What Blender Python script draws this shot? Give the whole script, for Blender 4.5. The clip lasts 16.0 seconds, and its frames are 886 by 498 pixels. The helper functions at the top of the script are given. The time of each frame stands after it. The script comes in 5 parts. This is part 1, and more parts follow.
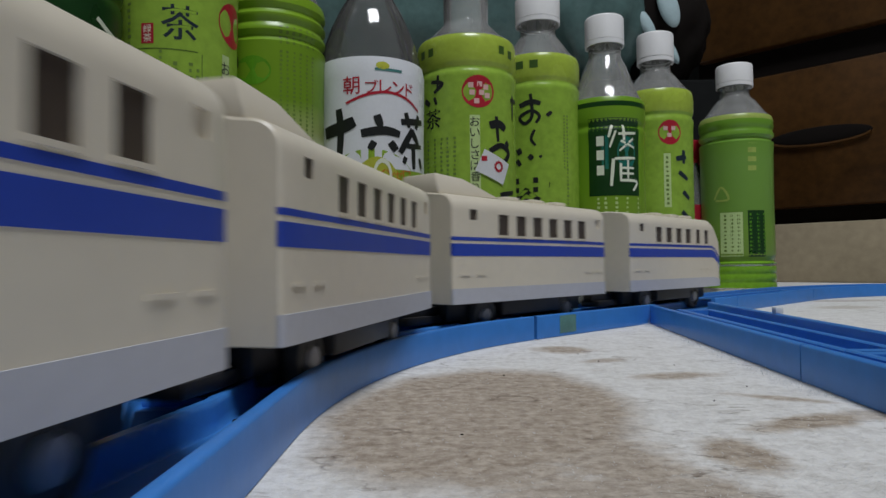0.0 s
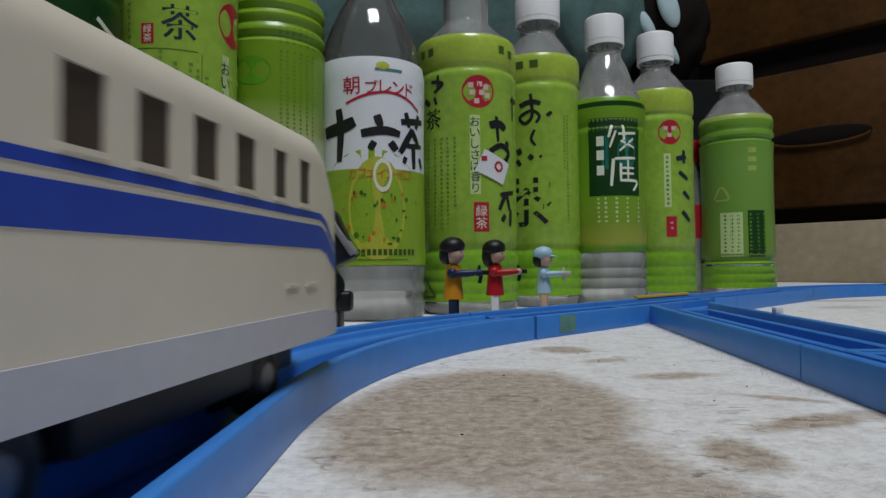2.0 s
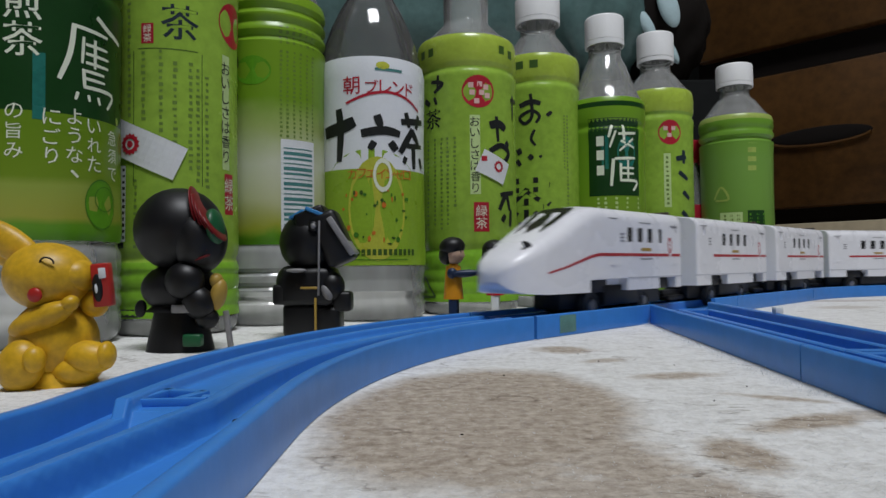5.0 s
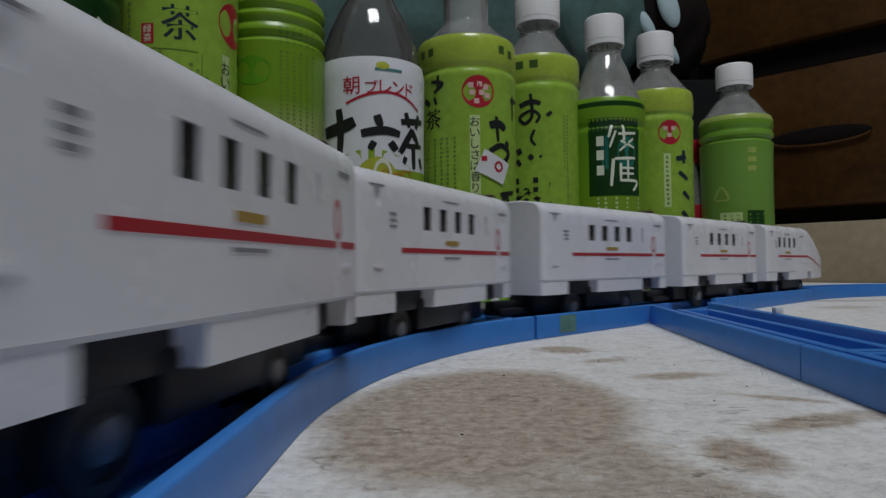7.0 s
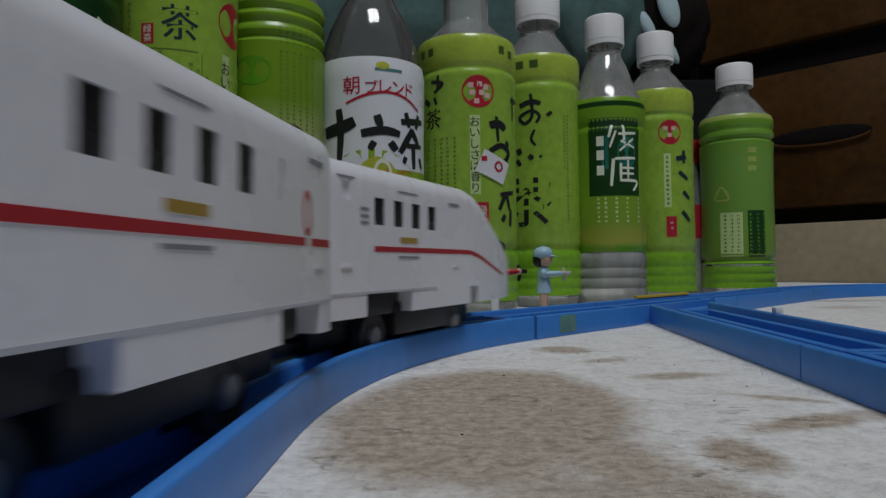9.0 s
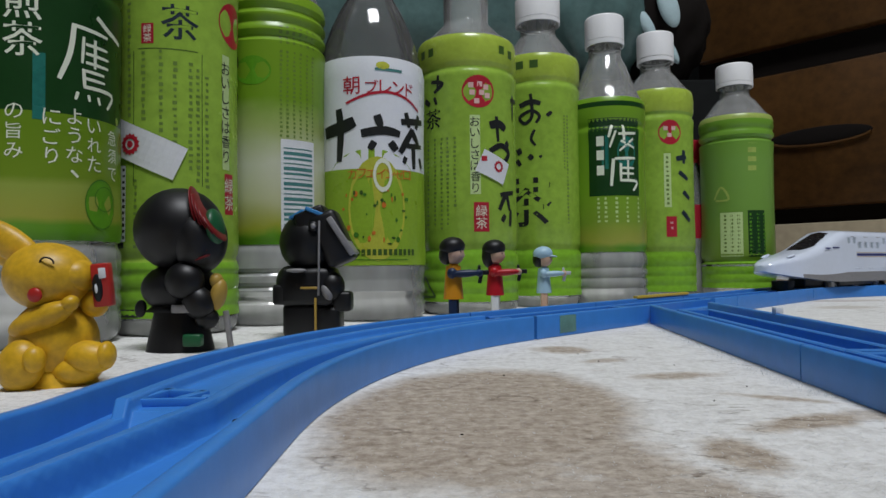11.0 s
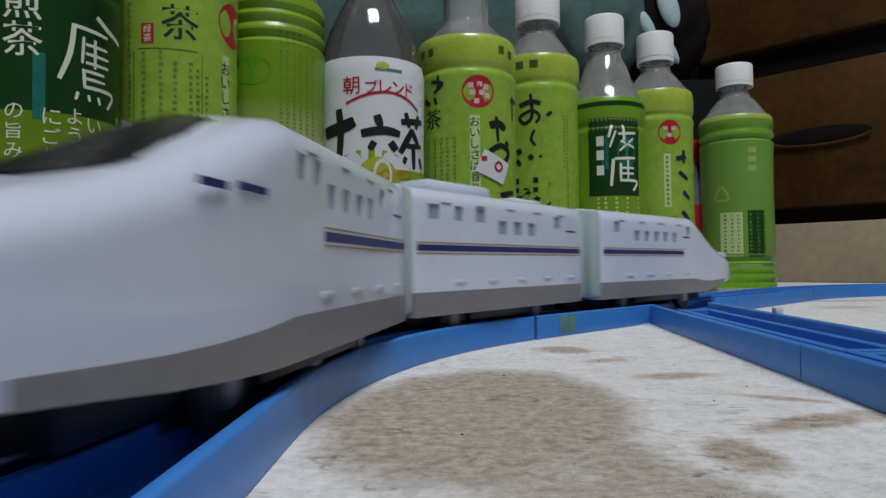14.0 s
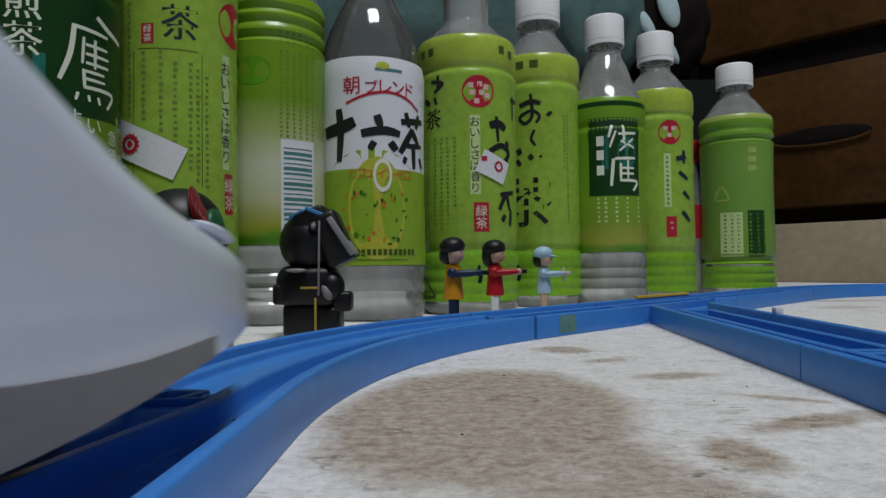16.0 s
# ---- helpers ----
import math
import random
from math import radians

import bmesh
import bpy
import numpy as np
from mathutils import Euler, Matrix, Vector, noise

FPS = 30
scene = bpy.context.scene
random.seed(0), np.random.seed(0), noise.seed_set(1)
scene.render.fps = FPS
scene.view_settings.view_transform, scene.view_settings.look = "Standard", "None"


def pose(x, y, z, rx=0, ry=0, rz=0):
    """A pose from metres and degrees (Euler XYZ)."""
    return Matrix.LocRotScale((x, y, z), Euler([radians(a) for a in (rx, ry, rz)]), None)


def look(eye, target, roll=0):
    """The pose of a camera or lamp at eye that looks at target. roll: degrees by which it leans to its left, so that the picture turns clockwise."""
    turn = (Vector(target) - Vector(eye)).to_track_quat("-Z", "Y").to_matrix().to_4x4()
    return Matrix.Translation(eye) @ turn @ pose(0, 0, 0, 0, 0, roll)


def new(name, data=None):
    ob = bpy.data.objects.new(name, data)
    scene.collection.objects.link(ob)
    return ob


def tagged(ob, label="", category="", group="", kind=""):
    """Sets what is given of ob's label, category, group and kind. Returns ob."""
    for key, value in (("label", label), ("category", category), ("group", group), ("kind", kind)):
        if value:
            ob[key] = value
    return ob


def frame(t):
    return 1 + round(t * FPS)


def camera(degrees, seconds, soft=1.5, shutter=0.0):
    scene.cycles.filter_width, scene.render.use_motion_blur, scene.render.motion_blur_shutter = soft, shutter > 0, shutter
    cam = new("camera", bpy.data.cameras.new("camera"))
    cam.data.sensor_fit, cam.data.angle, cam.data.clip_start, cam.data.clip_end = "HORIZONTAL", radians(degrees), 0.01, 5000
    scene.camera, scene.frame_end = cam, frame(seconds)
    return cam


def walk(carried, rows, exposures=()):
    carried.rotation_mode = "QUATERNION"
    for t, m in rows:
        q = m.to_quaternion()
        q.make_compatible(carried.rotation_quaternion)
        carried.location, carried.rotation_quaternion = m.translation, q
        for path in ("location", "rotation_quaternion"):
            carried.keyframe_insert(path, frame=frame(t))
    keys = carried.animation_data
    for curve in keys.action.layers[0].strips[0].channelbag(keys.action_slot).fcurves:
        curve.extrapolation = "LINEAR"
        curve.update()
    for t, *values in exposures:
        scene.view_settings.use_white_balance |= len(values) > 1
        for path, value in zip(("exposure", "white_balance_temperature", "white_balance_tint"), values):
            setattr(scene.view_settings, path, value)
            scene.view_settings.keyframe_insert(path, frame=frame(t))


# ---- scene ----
M = 0.00092          # metres per unit of the plan (about a millimetre)
cam = camera(67.58, 16.0, soft=1.5, shutter=0.5)
EYE = Matrix.Translation((0, 0, 32.67 * M)) @ pose(0, 0, 0, 91.5, 0, 0) @ pose(0, 0, 0, 0, 0, -0.62)
walk(cam, [(0.0, EYE), (16.0, EYE)], exposures=[(0.0, -.35), (1.0, -.4), (2.0, -.3), (2.6, -.15), (3.2, -.1), (4.0, 0), (4.6, -.05), (5.8, -.4), (6.5, -.52), (7.0, -.75), (8.5, -.72), (9.2, -.78), (10.8, -.2), (11.5, 0), (13.4, -.1), (14.0, -.25), (14.5, -.4), (15.5, -.3), (16.0, -.35)])

# ---- world and light ----
world = bpy.data.worlds.new("world")
scene.world = world
world.use_nodes = True
world.node_tree.nodes["Background"].inputs[0].default_value = (0.9, 0.95, 1.0, 1)
world.node_tree.nodes["Background"].inputs[1].default_value = 0.0


def area_lamp(name, place, target, sx, sy, watts, colour):
    data = bpy.data.lights.new(name, "AREA")
    data.shape, data.size, data.size_y, data.energy, data.color = "RECTANGLE", sx, sy, watts, colour
    ob = new(name, data)
    ob.matrix_world = look(place, target)
    return ob


area_lamp("ceiling_tube", (0.32, -0.5, 2.35), (0.1, 0.30, 0.0), 0.8, 0.45, 52.5, (0.94, 0.97, 1.02))


# ---- materials ----
def mat(name, colour, rough=0.5, metal=0.0, var=0.12, scale=60.0, bump=0.0, bump_scale=400.0, spec=0.5, coat=0.0, trans=0.0, ior=1.45, emit=0.0):
    m = bpy.data.materials.new(name)
    m.use_nodes = True
    nt = m.node_tree
    b = nt.nodes["Principled BSDF"]
    b.inputs["Roughness"].default_value = rough
    b.inputs["Metallic"].default_value = metal
    b.inputs["Specular IOR Level"].default_value = spec
    b.inputs["Coat Weight"].default_value = coat
    b.inputs["Transmission Weight"].default_value = trans
    b.inputs["IOR"].default_value = ior
    b.inputs["Base Color"].default_value = (*colour, 1)
    if emit:
        b.inputs["Emission Color"].default_value = (*colour, 1)
        b.inputs["Emission Strength"].default_value = emit
    tc = nt.nodes.new("ShaderNodeTexCoord")
    if var:
        n1 = nt.nodes.new("ShaderNodeTexNoise")
        n1.inputs["Scale"].default_value, n1.inputs["Detail"].default_value = scale, 6
        n2 = nt.nodes.new("ShaderNodeTexNoise")
        n2.inputs["Scale"].default_value, n2.inputs["Detail"].default_value = scale * 9, 3
        add = nt.nodes.new("ShaderNodeMath")
        add.operation = "ADD"
        mr = nt.nodes.new("ShaderNodeMapRange")
        mr.inputs["From Min"].default_value, mr.inputs["From Max"].default_value = 0.6, 1.4
        mr.inputs["To Min"].default_value, mr.inputs["To Max"].default_value = 1 - var, 1 + var
        mx = nt.nodes.new("ShaderNodeMix")
        mx.data_type, mx.blend_type = "RGBA", "MULTIPLY"
        mx.inputs["Factor"].default_value = 1.0
        mx.inputs["A"].default_value = (*colour, 1)
        for n in (n1, n2):
            nt.links.new(tc.outputs["Object"], n.inputs["Vector"])
        nt.links.new(n1.outputs["Fac"], add.inputs[0])
        nt.links.new(n2.outputs["Fac"], add.inputs[1])
        nt.links.new(add.outputs[0], mr.inputs["Value"])
        nt.links.new(mr.outputs[0], mx.inputs["B"])
        nt.links.new(mx.outputs["Result"], b.inputs["Base Color"])
        r2 = nt.nodes.new("ShaderNodeMapRange")
        r2.inputs["To Min"].default_value, r2.inputs["To Max"].default_value = max(0.02, rough - 0.1), min(1, rough + 0.12)
        nt.links.new(n1.outputs["Fac"], r2.inputs["Value"])
        nt.links.new(r2.outputs[0], b.inputs["Roughness"])
    if bump:
        nb = nt.nodes.new("ShaderNodeTexNoise")
        nb.inputs["Scale"].default_value, nb.inputs["Detail"].default_value = bump_scale, 6
        bp = nt.nodes.new("ShaderNodeBump")
        bp.inputs["Strength"].default_value, bp.inputs["Distance"].default_value = bump, 0.001
        nt.links.new(tc.outputs["Object"], nb.inputs["Vector"])
        nt.links.new(nb.outputs["Fac"], bp.inputs["Height"])
        nt.links.new(bp.outputs[0], b.inputs["Normal"])
    return m


BLUE = mat("track_blue", (0.045, 0.215, 0.62), 0.34, var=0.1, scale=16, bump=0.06, bump_scale=300)
CREAM = mat("cream_plastic", (0.72, 0.66, 0.54), 0.35, var=0.04, scale=30)
WHITE = mat("white_plastic", (0.80, 0.80, 0.84), 0.28, var=0.03, scale=30)
STRIPE_BLUE = mat("stripe_blue", (0.02, 0.06, 0.42), 0.4, var=0.06)
STRIPE_RED = mat("stripe_red", (0.42, 0.02, 0.03), 0.4, var=0.06)
STRIPE_NAVY = mat("stripe_navy", (0.02, 0.025, 0.16), 0.4, var=0.06)
GOLD = mat("gold_print", (0.40, 0.26, 0.05), 0.45, var=0.06)
GREY_PRINT = mat("grey_print", (0.25, 0.25, 0.28), 0.5, var=0.05)
SKIRT_GREY = mat("skirt_grey", (0.52, 0.53, 0.58), 0.45, var=0.06)
SKIRT_DARK = mat("skirt_dark_grey", (0.24, 0.235, 0.24), 0.4, var=0.15, scale=45)
BLACK = mat("chassis_black", (0.012, 0.012, 0.014), 0.5, var=0.2)
TYRE = mat("tyre_grey", (0.05, 0.05, 0.05), 0.6, var=0.2)
HUB = mat("hub_grey", (0.28, 0.28, 0.29), 0.4, var=0.1)
PANE = mat("window_dark", (0.02, 0.02, 0.022), 0.25, var=0.1)
PANE_BROWN = mat("window_brown", (0.06, 0.045, 0.035), 0.4, var=0.1)
GANGWAY = mat("gangway_grey", (0.44, 0.54, 0.55), 0.5, var=0.05)
CAP_WHITE = mat("cap_white", (0.80, 0.80, 0.80), 0.45, var=0.03)
# near black: the unlit depth behind the bottles is put into this colour
UNLIT_BACKDROP = mat("dark_wall", (0.009, 0.010, 0.010), 0.9, var=0.3, scale=6, spec=0.1)
WOOD = mat("brown_wood", (0.062, 0.027, 0.006), 0.45, var=0.45, scale=9, bump=0.1, spec=0.3)
ROOM = mat("room_paint", (0.34, 0.33, 0.31), 0.9, var=0.05, scale=3)


PEARL = mat("pearl_white", (0.70, 0.76, 0.88), 0.2, var=0.03, scale=30, coat=0.4)
PANE_GREY = mat("window_grey", (0.30, 0.36, 0.42), 0.3, var=0.1)
DEEP_GREEN = mat("deep_green_label", (0.007, 0.046, 0.008), 0.3, var=0.12)
OLIVE_PALE = mat("pale_olive_label", (0.34, 0.44, 0.10), 0.32, var=0.15, scale=40)
LEAF_GREEN = mat("leaf_green_label", (0.10, 0.30, 0.012), 0.32, var=0.12)
LEAF_RIM = mat("leaf_outline_print", (0.05, 0.18, 0.015), 0.4, var=0.1)
TEA_GREEN = mat("bright_green_label", (0.28, 0.45, 0.055), 0.24, var=0.2, scale=22, bump=0.12, bump_scale=70)
TEA_PALE = mat("yellow_green_label", (0.36, 0.48, 0.06), 0.24, var=0.16, scale=30, bump=0.12, bump_scale=70)
TEA_LOW = mat("lower_green_label", (0.20, 0.42, 0.03), 0.22, var=0.2, scale=30, bump=0.12, bump_scale=70)
PALE_GREEN = mat("pale_green_print", (0.50, 0.64, 0.28), 0.4, var=0.06)
PALE_PRINT = mat("pale_print", (0.72, 0.76, 0.62), 0.45, var=0.04)
PINK_PRINT = mat("pink_print", (0.70, 0.45, 0.42), 0.45, var=0.04)
INK = mat("black_print", (0.012, 0.014, 0.014), 0.4, var=0.1)
INK_BLUE = mat("blue_black_print", (0.012, 0.025, 0.035), 0.4, var=0.1)
INK_GREEN = mat("dark_green_print", (0.045, 0.10, 0.015), 0.4, var=0.15)
SEAL_RED = mat("red_print", (0.42, 0.012, 0.03), 0.4, var=0.08)
ORANGE = mat("orange_print", (0.55, 0.16, 0.02), 0.4, var=0.08)
PAPER = mat("white_paper", (0.68, 0.70, 0.72), 0.6, var=0.05)
BAR_TEAL = mat("teal_print", (0.06, 0.20, 0.19), 0.4, var=0.1)
FAINT = mat("faint_green_print", (0.13, 0.22, 0.035), 0.4, var=0.15)
# teal sheen of the dark labels, painted as flat patches
SHEEN = mat("teal_foil", (0.018, 0.15, 0.12), 0.25, var=0.2, scale=60)


def fading_label(name, stops, rough=0.3):
    """A label whose print fades from colour to colour up the bottle: (height, colour) stops."""
    m = mat(name, stops[0][1], rough, var=0.0)
    nt = m.node_tree
    tc, sp, mr, rp = nt.nodes.new("ShaderNodeTexCoord"), nt.nodes.new("ShaderNodeSeparateXYZ"), nt.nodes.new("ShaderNodeMapRange"), nt.nodes.new("ShaderNodeValToRGB")
    z0, z1 = stops[0][0], stops[-1][0]
    mr.inputs["From Min"].default_value, mr.inputs["From Max"].default_value = z0 * M, z1 * M
    n = nt.nodes.new("ShaderNodeTexNoise")
    n.inputs["Scale"].default_value, n.inputs["Detail"].default_value = 45, 5
    ad = nt.nodes.new("ShaderNodeMath")
    ad.operation, ad.inputs[1].default_value = "MULTIPLY_ADD", 0.10
    nt.links.new(tc.outputs["Object"], sp.inputs[0])
    nt.links.new(tc.outputs["Object"], n.inputs["Vector"])
    nt.links.new(sp.outputs["Z"], mr.inputs["Value"])
    nt.links.new(n.outputs["Fac"], ad.inputs[0])
    nt.links.new(mr.outputs[0], ad.inputs[2])
    nt.links.new(ad.outputs[0], rp.inputs[0])
    while len(rp.color_ramp.elements) < len(stops):
        rp.color_ramp.elements.new(0.5)
    for e, (z, c) in zip(rp.color_ramp.elements, stops):
        e.position, e.color = min(1, (z - z0) / (z1 - z0) + .05), (*c, 1)
    nt.links.new(rp.outputs[0], nt.nodes["Principled BSDF"].inputs["Base Color"])
    return m


FADE_LEFT = fading_label("olive_to_pale_label", [(45, (0.10, 0.30, 0.012)), (52, (0.12, 0.30, 0.015)), (55, (0.34, 0.36, 0.05)), (68, (0.28, 0.36, 0.06)), (72, (0.16, 0.26, 0.015)), (100, (0.13, 0.24, 0.010))])
FADE_BARCODE = fading_label("frosted_pale_label", [(46, (0.10, 0.32, 0.012)), (52, (0.12, 0.30, 0.015)), (56, (0.34, 0.36, 0.04)), (72, (0.50, 0.52, 0.30)), (92, (0.56, 0.58, 0.44)), (112, (0.34, 0.42, 0.14)), (130, (0.16, 0.30, 0.015)), (190, (0.20, 0.36, 0.02))])
FADE_PANEL = fading_label("olive_panel_label", [(46, (0.10, 0.32, 0.012)), (52, (0.34, 0.36, 0.05)), (66, (0.20, 0.32, 0.03)), (90, (0.18, 0.34, 0.02)), (168, (0.16, 0.32, 0.02))])
FADE_FAR = fading_label("muted_green_label", [(36, (0.20, 0.34, 0.03)), (80, (0.16, 0.31, 0.05)), (130, (0.17, 0.33, 0.06)), (170, (0.15, 0.32, 0.03))])
WHITE_LABEL = mat("white_label", (0.74, 0.76, 0.80), 0.3, var=0.04)
LIME = mat("lime_label", (0.26, 0.42, 0.03), 0.3, var=0.1)
LIME_LIGHT = mat("light_lime_label", (0.45, 0.47, 0.05), 0.3, var=0.12, scale=60)


def clear_plastic(name, tint, haze):
    """Thin clear wall: lets light through, gleams by the angle, with whitish haze painted in for refracted light."""
    m = bpy.data.materials.new(name)
    m.use_nodes = True
    nt = m.node_tree
    nt.nodes.remove(nt.nodes["Principled BSDF"])
    out = nt.nodes["Material Output"]
    tr, gl, df = nt.nodes.new("ShaderNodeBsdfTransparent"), nt.nodes.new("ShaderNodeBsdfGlossy"), nt.nodes.new("ShaderNodeBsdfDiffuse")
    tr.inputs[0].default_value, gl.inputs["Roughness"].default_value = (*tint, 1), 0.07
    df.inputs[0].default_value = (0.75, 0.76, 0.74, 1)
    n = nt.nodes.new("ShaderNodeTexNoise")
    n.inputs["Scale"].default_value, n.inputs["Detail"].default_value = 5, 2
    mr = nt.nodes.new("ShaderNodeMapRange")
    mr.inputs["To Min"].default_value, mr.inputs["To Max"].default_value = haze * .5, haze * 1.5
    nt.links.new(n.outputs["Fac"], mr.inputs["Value"])
    m1, m2 = nt.nodes.new("ShaderNodeMixShader"), nt.nodes.new("ShaderNodeMixShader")
    fr = nt.nodes.new("ShaderNodeFresnel")
    fr.inputs["IOR"].default_value = 1.5
    nt.links.new(mr.outputs[0], m1.inputs[0])
    nt.links.new(tr.outputs[0], m1.inputs[1])
    nt.links.new(df.outputs[0], m1.inputs[2])
    nt.links.new(fr.outputs[0], m2.inputs[0])
    nt.links.new(m1.outputs[0], m2.inputs[1])
    nt.links.new(gl.outputs[0], m2.inputs[2])
    nt.links.new(m2.outputs[0], out.inputs[0])
    return m


# stronger haze: brightness of light shining through the foot, put into the colour
FOOT = clear_plastic("hazy_pet", (0.97, 0.97, 0.95), 0.38)
PET = clear_plastic("clear_pet", (0.975, 0.98, 0.965), 0.27)
SMOKE = clear_plastic("smoky_pet", (0.60, 0.60, 0.61), 0.10)
COLA = mat("dark_cola", (0.02, 0.008, 0.006), 0.1, var=0.1)
YELLOW = mat("yellow_vinyl", (0.58, 0.34, 0.015), 0.4, var=0.28, scale=60, bump=0.1, bump_scale=200)
CHEEK = mat("red_paint", (0.40, 0.02, 0.015), 0.4, var=0.08)
DOLL_BLACK = mat("black_vinyl", (0.0035, 0.0035, 0.0045), 0.45, var=0.15)
DOLL_RED = mat("dark_red_vinyl", (0.16, 0.008, 0.010), 0.4, var=0.1)
DOLL_GREEN = mat("green_paint", (0.008, 0.085, 0.030), 0.4, var=0.1)
DOLL_BLUE = mat("blue_paint", (0.04, 0.22, 0.50), 0.35, var=0.1)
SKIN = mat("skin_vinyl", (0.55, 0.36, 0.26), 0.45, var=0.05)
DOLL_ORANGE = mat("orange_paint", (0.62, 0.26, 0.01), 0.4, var=0.06)
RED_TOY = mat("red_vinyl", (0.42, 0.008, 0.015), 0.4, var=0.06)
NAVY_TOY = mat("navy_vinyl", (0.010, 0.022, 0.06), 0.4, var=0.06)
PALE_BLUE = mat("pale_blue_vinyl", (0.36, 0.54, 0.66), 0.4, var=0.06)
TEAL_BAG = mat("teal_bag_plastic", (0.085, 0.15, 0.145), 0.3, var=0.25, scale=14, bump=0.2, bump_scale=60)
BAG_PATCH = mat("pale_bag_print", (0.42, 0.55, 0.58), 0.35, var=0.1)
BEIGE = mat("beige_board", (0.36, 0.30, 0.20), 0.7, var=0.2, scale=8, bump=0.15)
# painted shade for gaps and holes; true black for the bag and crumbs
SHADE_AND_BLACK = mat("dark_gap", (0.008, 0.006, 0.005), 0.85, var=0.2, spec=0.15)
TAPE = mat("green_tape", (0.10, 0.22, 0.20), 0.5, var=0.3, scale=200)
YELLOW_STICK = mat("yellow_plastic", (0.60, 0.42, 0.05), 0.4, var=0.1)


PATCHES = [(9, 153, 38, 63, -12, 1.0), (26, 112, 17, 26, 8, 0.95), (24, 96, 26, 13, 0, .9), (9, 108, 20, 18, 0, .95), (-9, 121, 13, 12, -20, .8), (46, 258, 13, 14, 0, .95), (53, 226, 11, 6, 30, .8), (67, 194, 15, 7, 10, .9), (51, 114, 8, 13, 0, 1.0), (76, 137, 20, 6, 25, 1.0), (82, 160, 16, 4, -30, .9),
           (33, 98, 3, 10, -20, .7), (92, 143, 10, 6, 0, .7), (290, 478, 30, 20, 20, .5), (340, 560, 40, 16, 10, .5), (190, 330, 12, 26, 0, .5)]


def board_material():
    """Pale paper face of the board, torn away in places to brown fibres."""
    m = bpy.data.materials.new("torn_board")
    m.use_nodes = True
    nt = m.node_tree
    b = nt.nodes["Principled BSDF"]
    b.inputs["Roughness"].default_value = 0.92
    b.inputs["Specular IOR Level"].default_value = 0.2
    tc = nt.nodes.new("ShaderNodeTexCoord")

    def noise_node(scale, detail=5, rough=0.6, stretch=None):
        n = nt.nodes.new("ShaderNodeTexNoise")
        n.inputs["Scale"].default_value, n.inputs["Detail"].default_value, n.inputs["Roughness"].default_value = scale, detail, rough
        if stretch:
            mp = nt.nodes.new("ShaderNodeMapping")
            mp.inputs["Scale"].default_value = stretch
            mp.inputs["Rotation"].default_value = (0, 0, 0.5)
            nt.links.new(tc.outputs["Object"], mp.inputs["Vector"])
            nt.links.new(mp.outputs[0], n.inputs["Vector"])
        else:
            nt.links.new(tc.outputs["Object"], n.inputs["Vector"])
        return n

    def math_node(op, a, c):
        n = nt.nodes.new("ShaderNodeMath")
        n.operation = op
        for i, v in enumerate((a, c)):
            if isinstance(v, (int, float)):
                n.inputs[i].default_value = v
            else:
                nt.links.new(v, n.inputs[i])
        return n.outputs[0]

    edge = noise_node(38, 6, 0.65)
    fine = noise_node(420, 4, 0.7)
    mid = noise_node(120, 6, 0.7)
    fibre = noise_node(170, 8, 0.72, (1, 1.35, 1))
    total = None
    # torn places: centre, half sizes and turn, in metres
    for cx, cy, rx, ry, turn, gain in PATCHES:
        mp = nt.nodes.new("ShaderNodeMapping")
        mp.vector_type = "TEXTURE"
        mp.inputs["Location"].default_value = (cx * M, cy * M, 0)
        mp.inputs["Rotation"].default_value = (0, 0, radians(turn))
        mp.inputs["Scale"].default_value = (rx * M, ry * M, 1)
        nt.links.new(tc.outputs["Object"], mp.inputs["Vector"])
        ln = nt.nodes.new("ShaderNodeVectorMath")
        ln.operation = "LENGTH"
        nt.links.new(mp.outputs[0], ln.inputs[0])
        d = math_node("SUBTRACT", 1.0, ln.outputs["Value"])
        d = math_node("ADD", d, math_node("MULTIPLY", math_node("SUBTRACT", edge.outputs["Fac"], 0.5), 1.5 if rx < 30 else 0.34))
        d = math_node("ADD", d, math_node("MULTIPLY", math_node("SUBTRACT", fibre.outputs["Fac"], 0.5), 0.8 if rx < 30 else 0.10))
        mr = nt.nodes.new("ShaderNodeMapRange")
        mr.inputs["From Min"].default_value, mr.inputs["From Max"].default_value = 0.0, 0.22 if rx > 30 else 0.5
        mr.inputs["To Max"].default_value = gain
        nt.links.new(d, mr.inputs["Value"])
        total = mr.outputs[0] if total is None else math_node("MAXIMUM", total, mr.outputs[0])
    # scattered thin tears
    tear = nt.nodes.new("ShaderNodeMapRange")
    tear.inputs["From Min"].default_value, tear.inputs["From Max"].default_value = 0.66, 0.76
    tear.inputs["To Max"].default_value = 0.6
    long_noise = noise_node(26, 6, 0.62, (1, 3.2, 1))
    nt.links.new(long_noise.outputs["Fac"], tear.inputs["Value"])
    total = math_node("MAXIMUM", total, tear.outputs[0])
    white = nt.nodes.new("ShaderNodeValToRGB")
    white.color_ramp.elements[0].position, white.color_ramp.elements[0].color = 0.34, (0.56, 0.545, 0.52, 1)
    white.color_ramp.elements[1].position, white.color_ramp.elements[1].color = 0.56, (0.80, 0.795, 0.78, 1)
    nt.links.new(math_node("ADD", math_node("MULTIPLY", fine.outputs["Fac"], 0.55), math_node("MULTIPLY", mid.outputs["Fac"], 0.45)), white.inputs[0])
    brown = nt.nodes.new("ShaderNodeValToRGB")
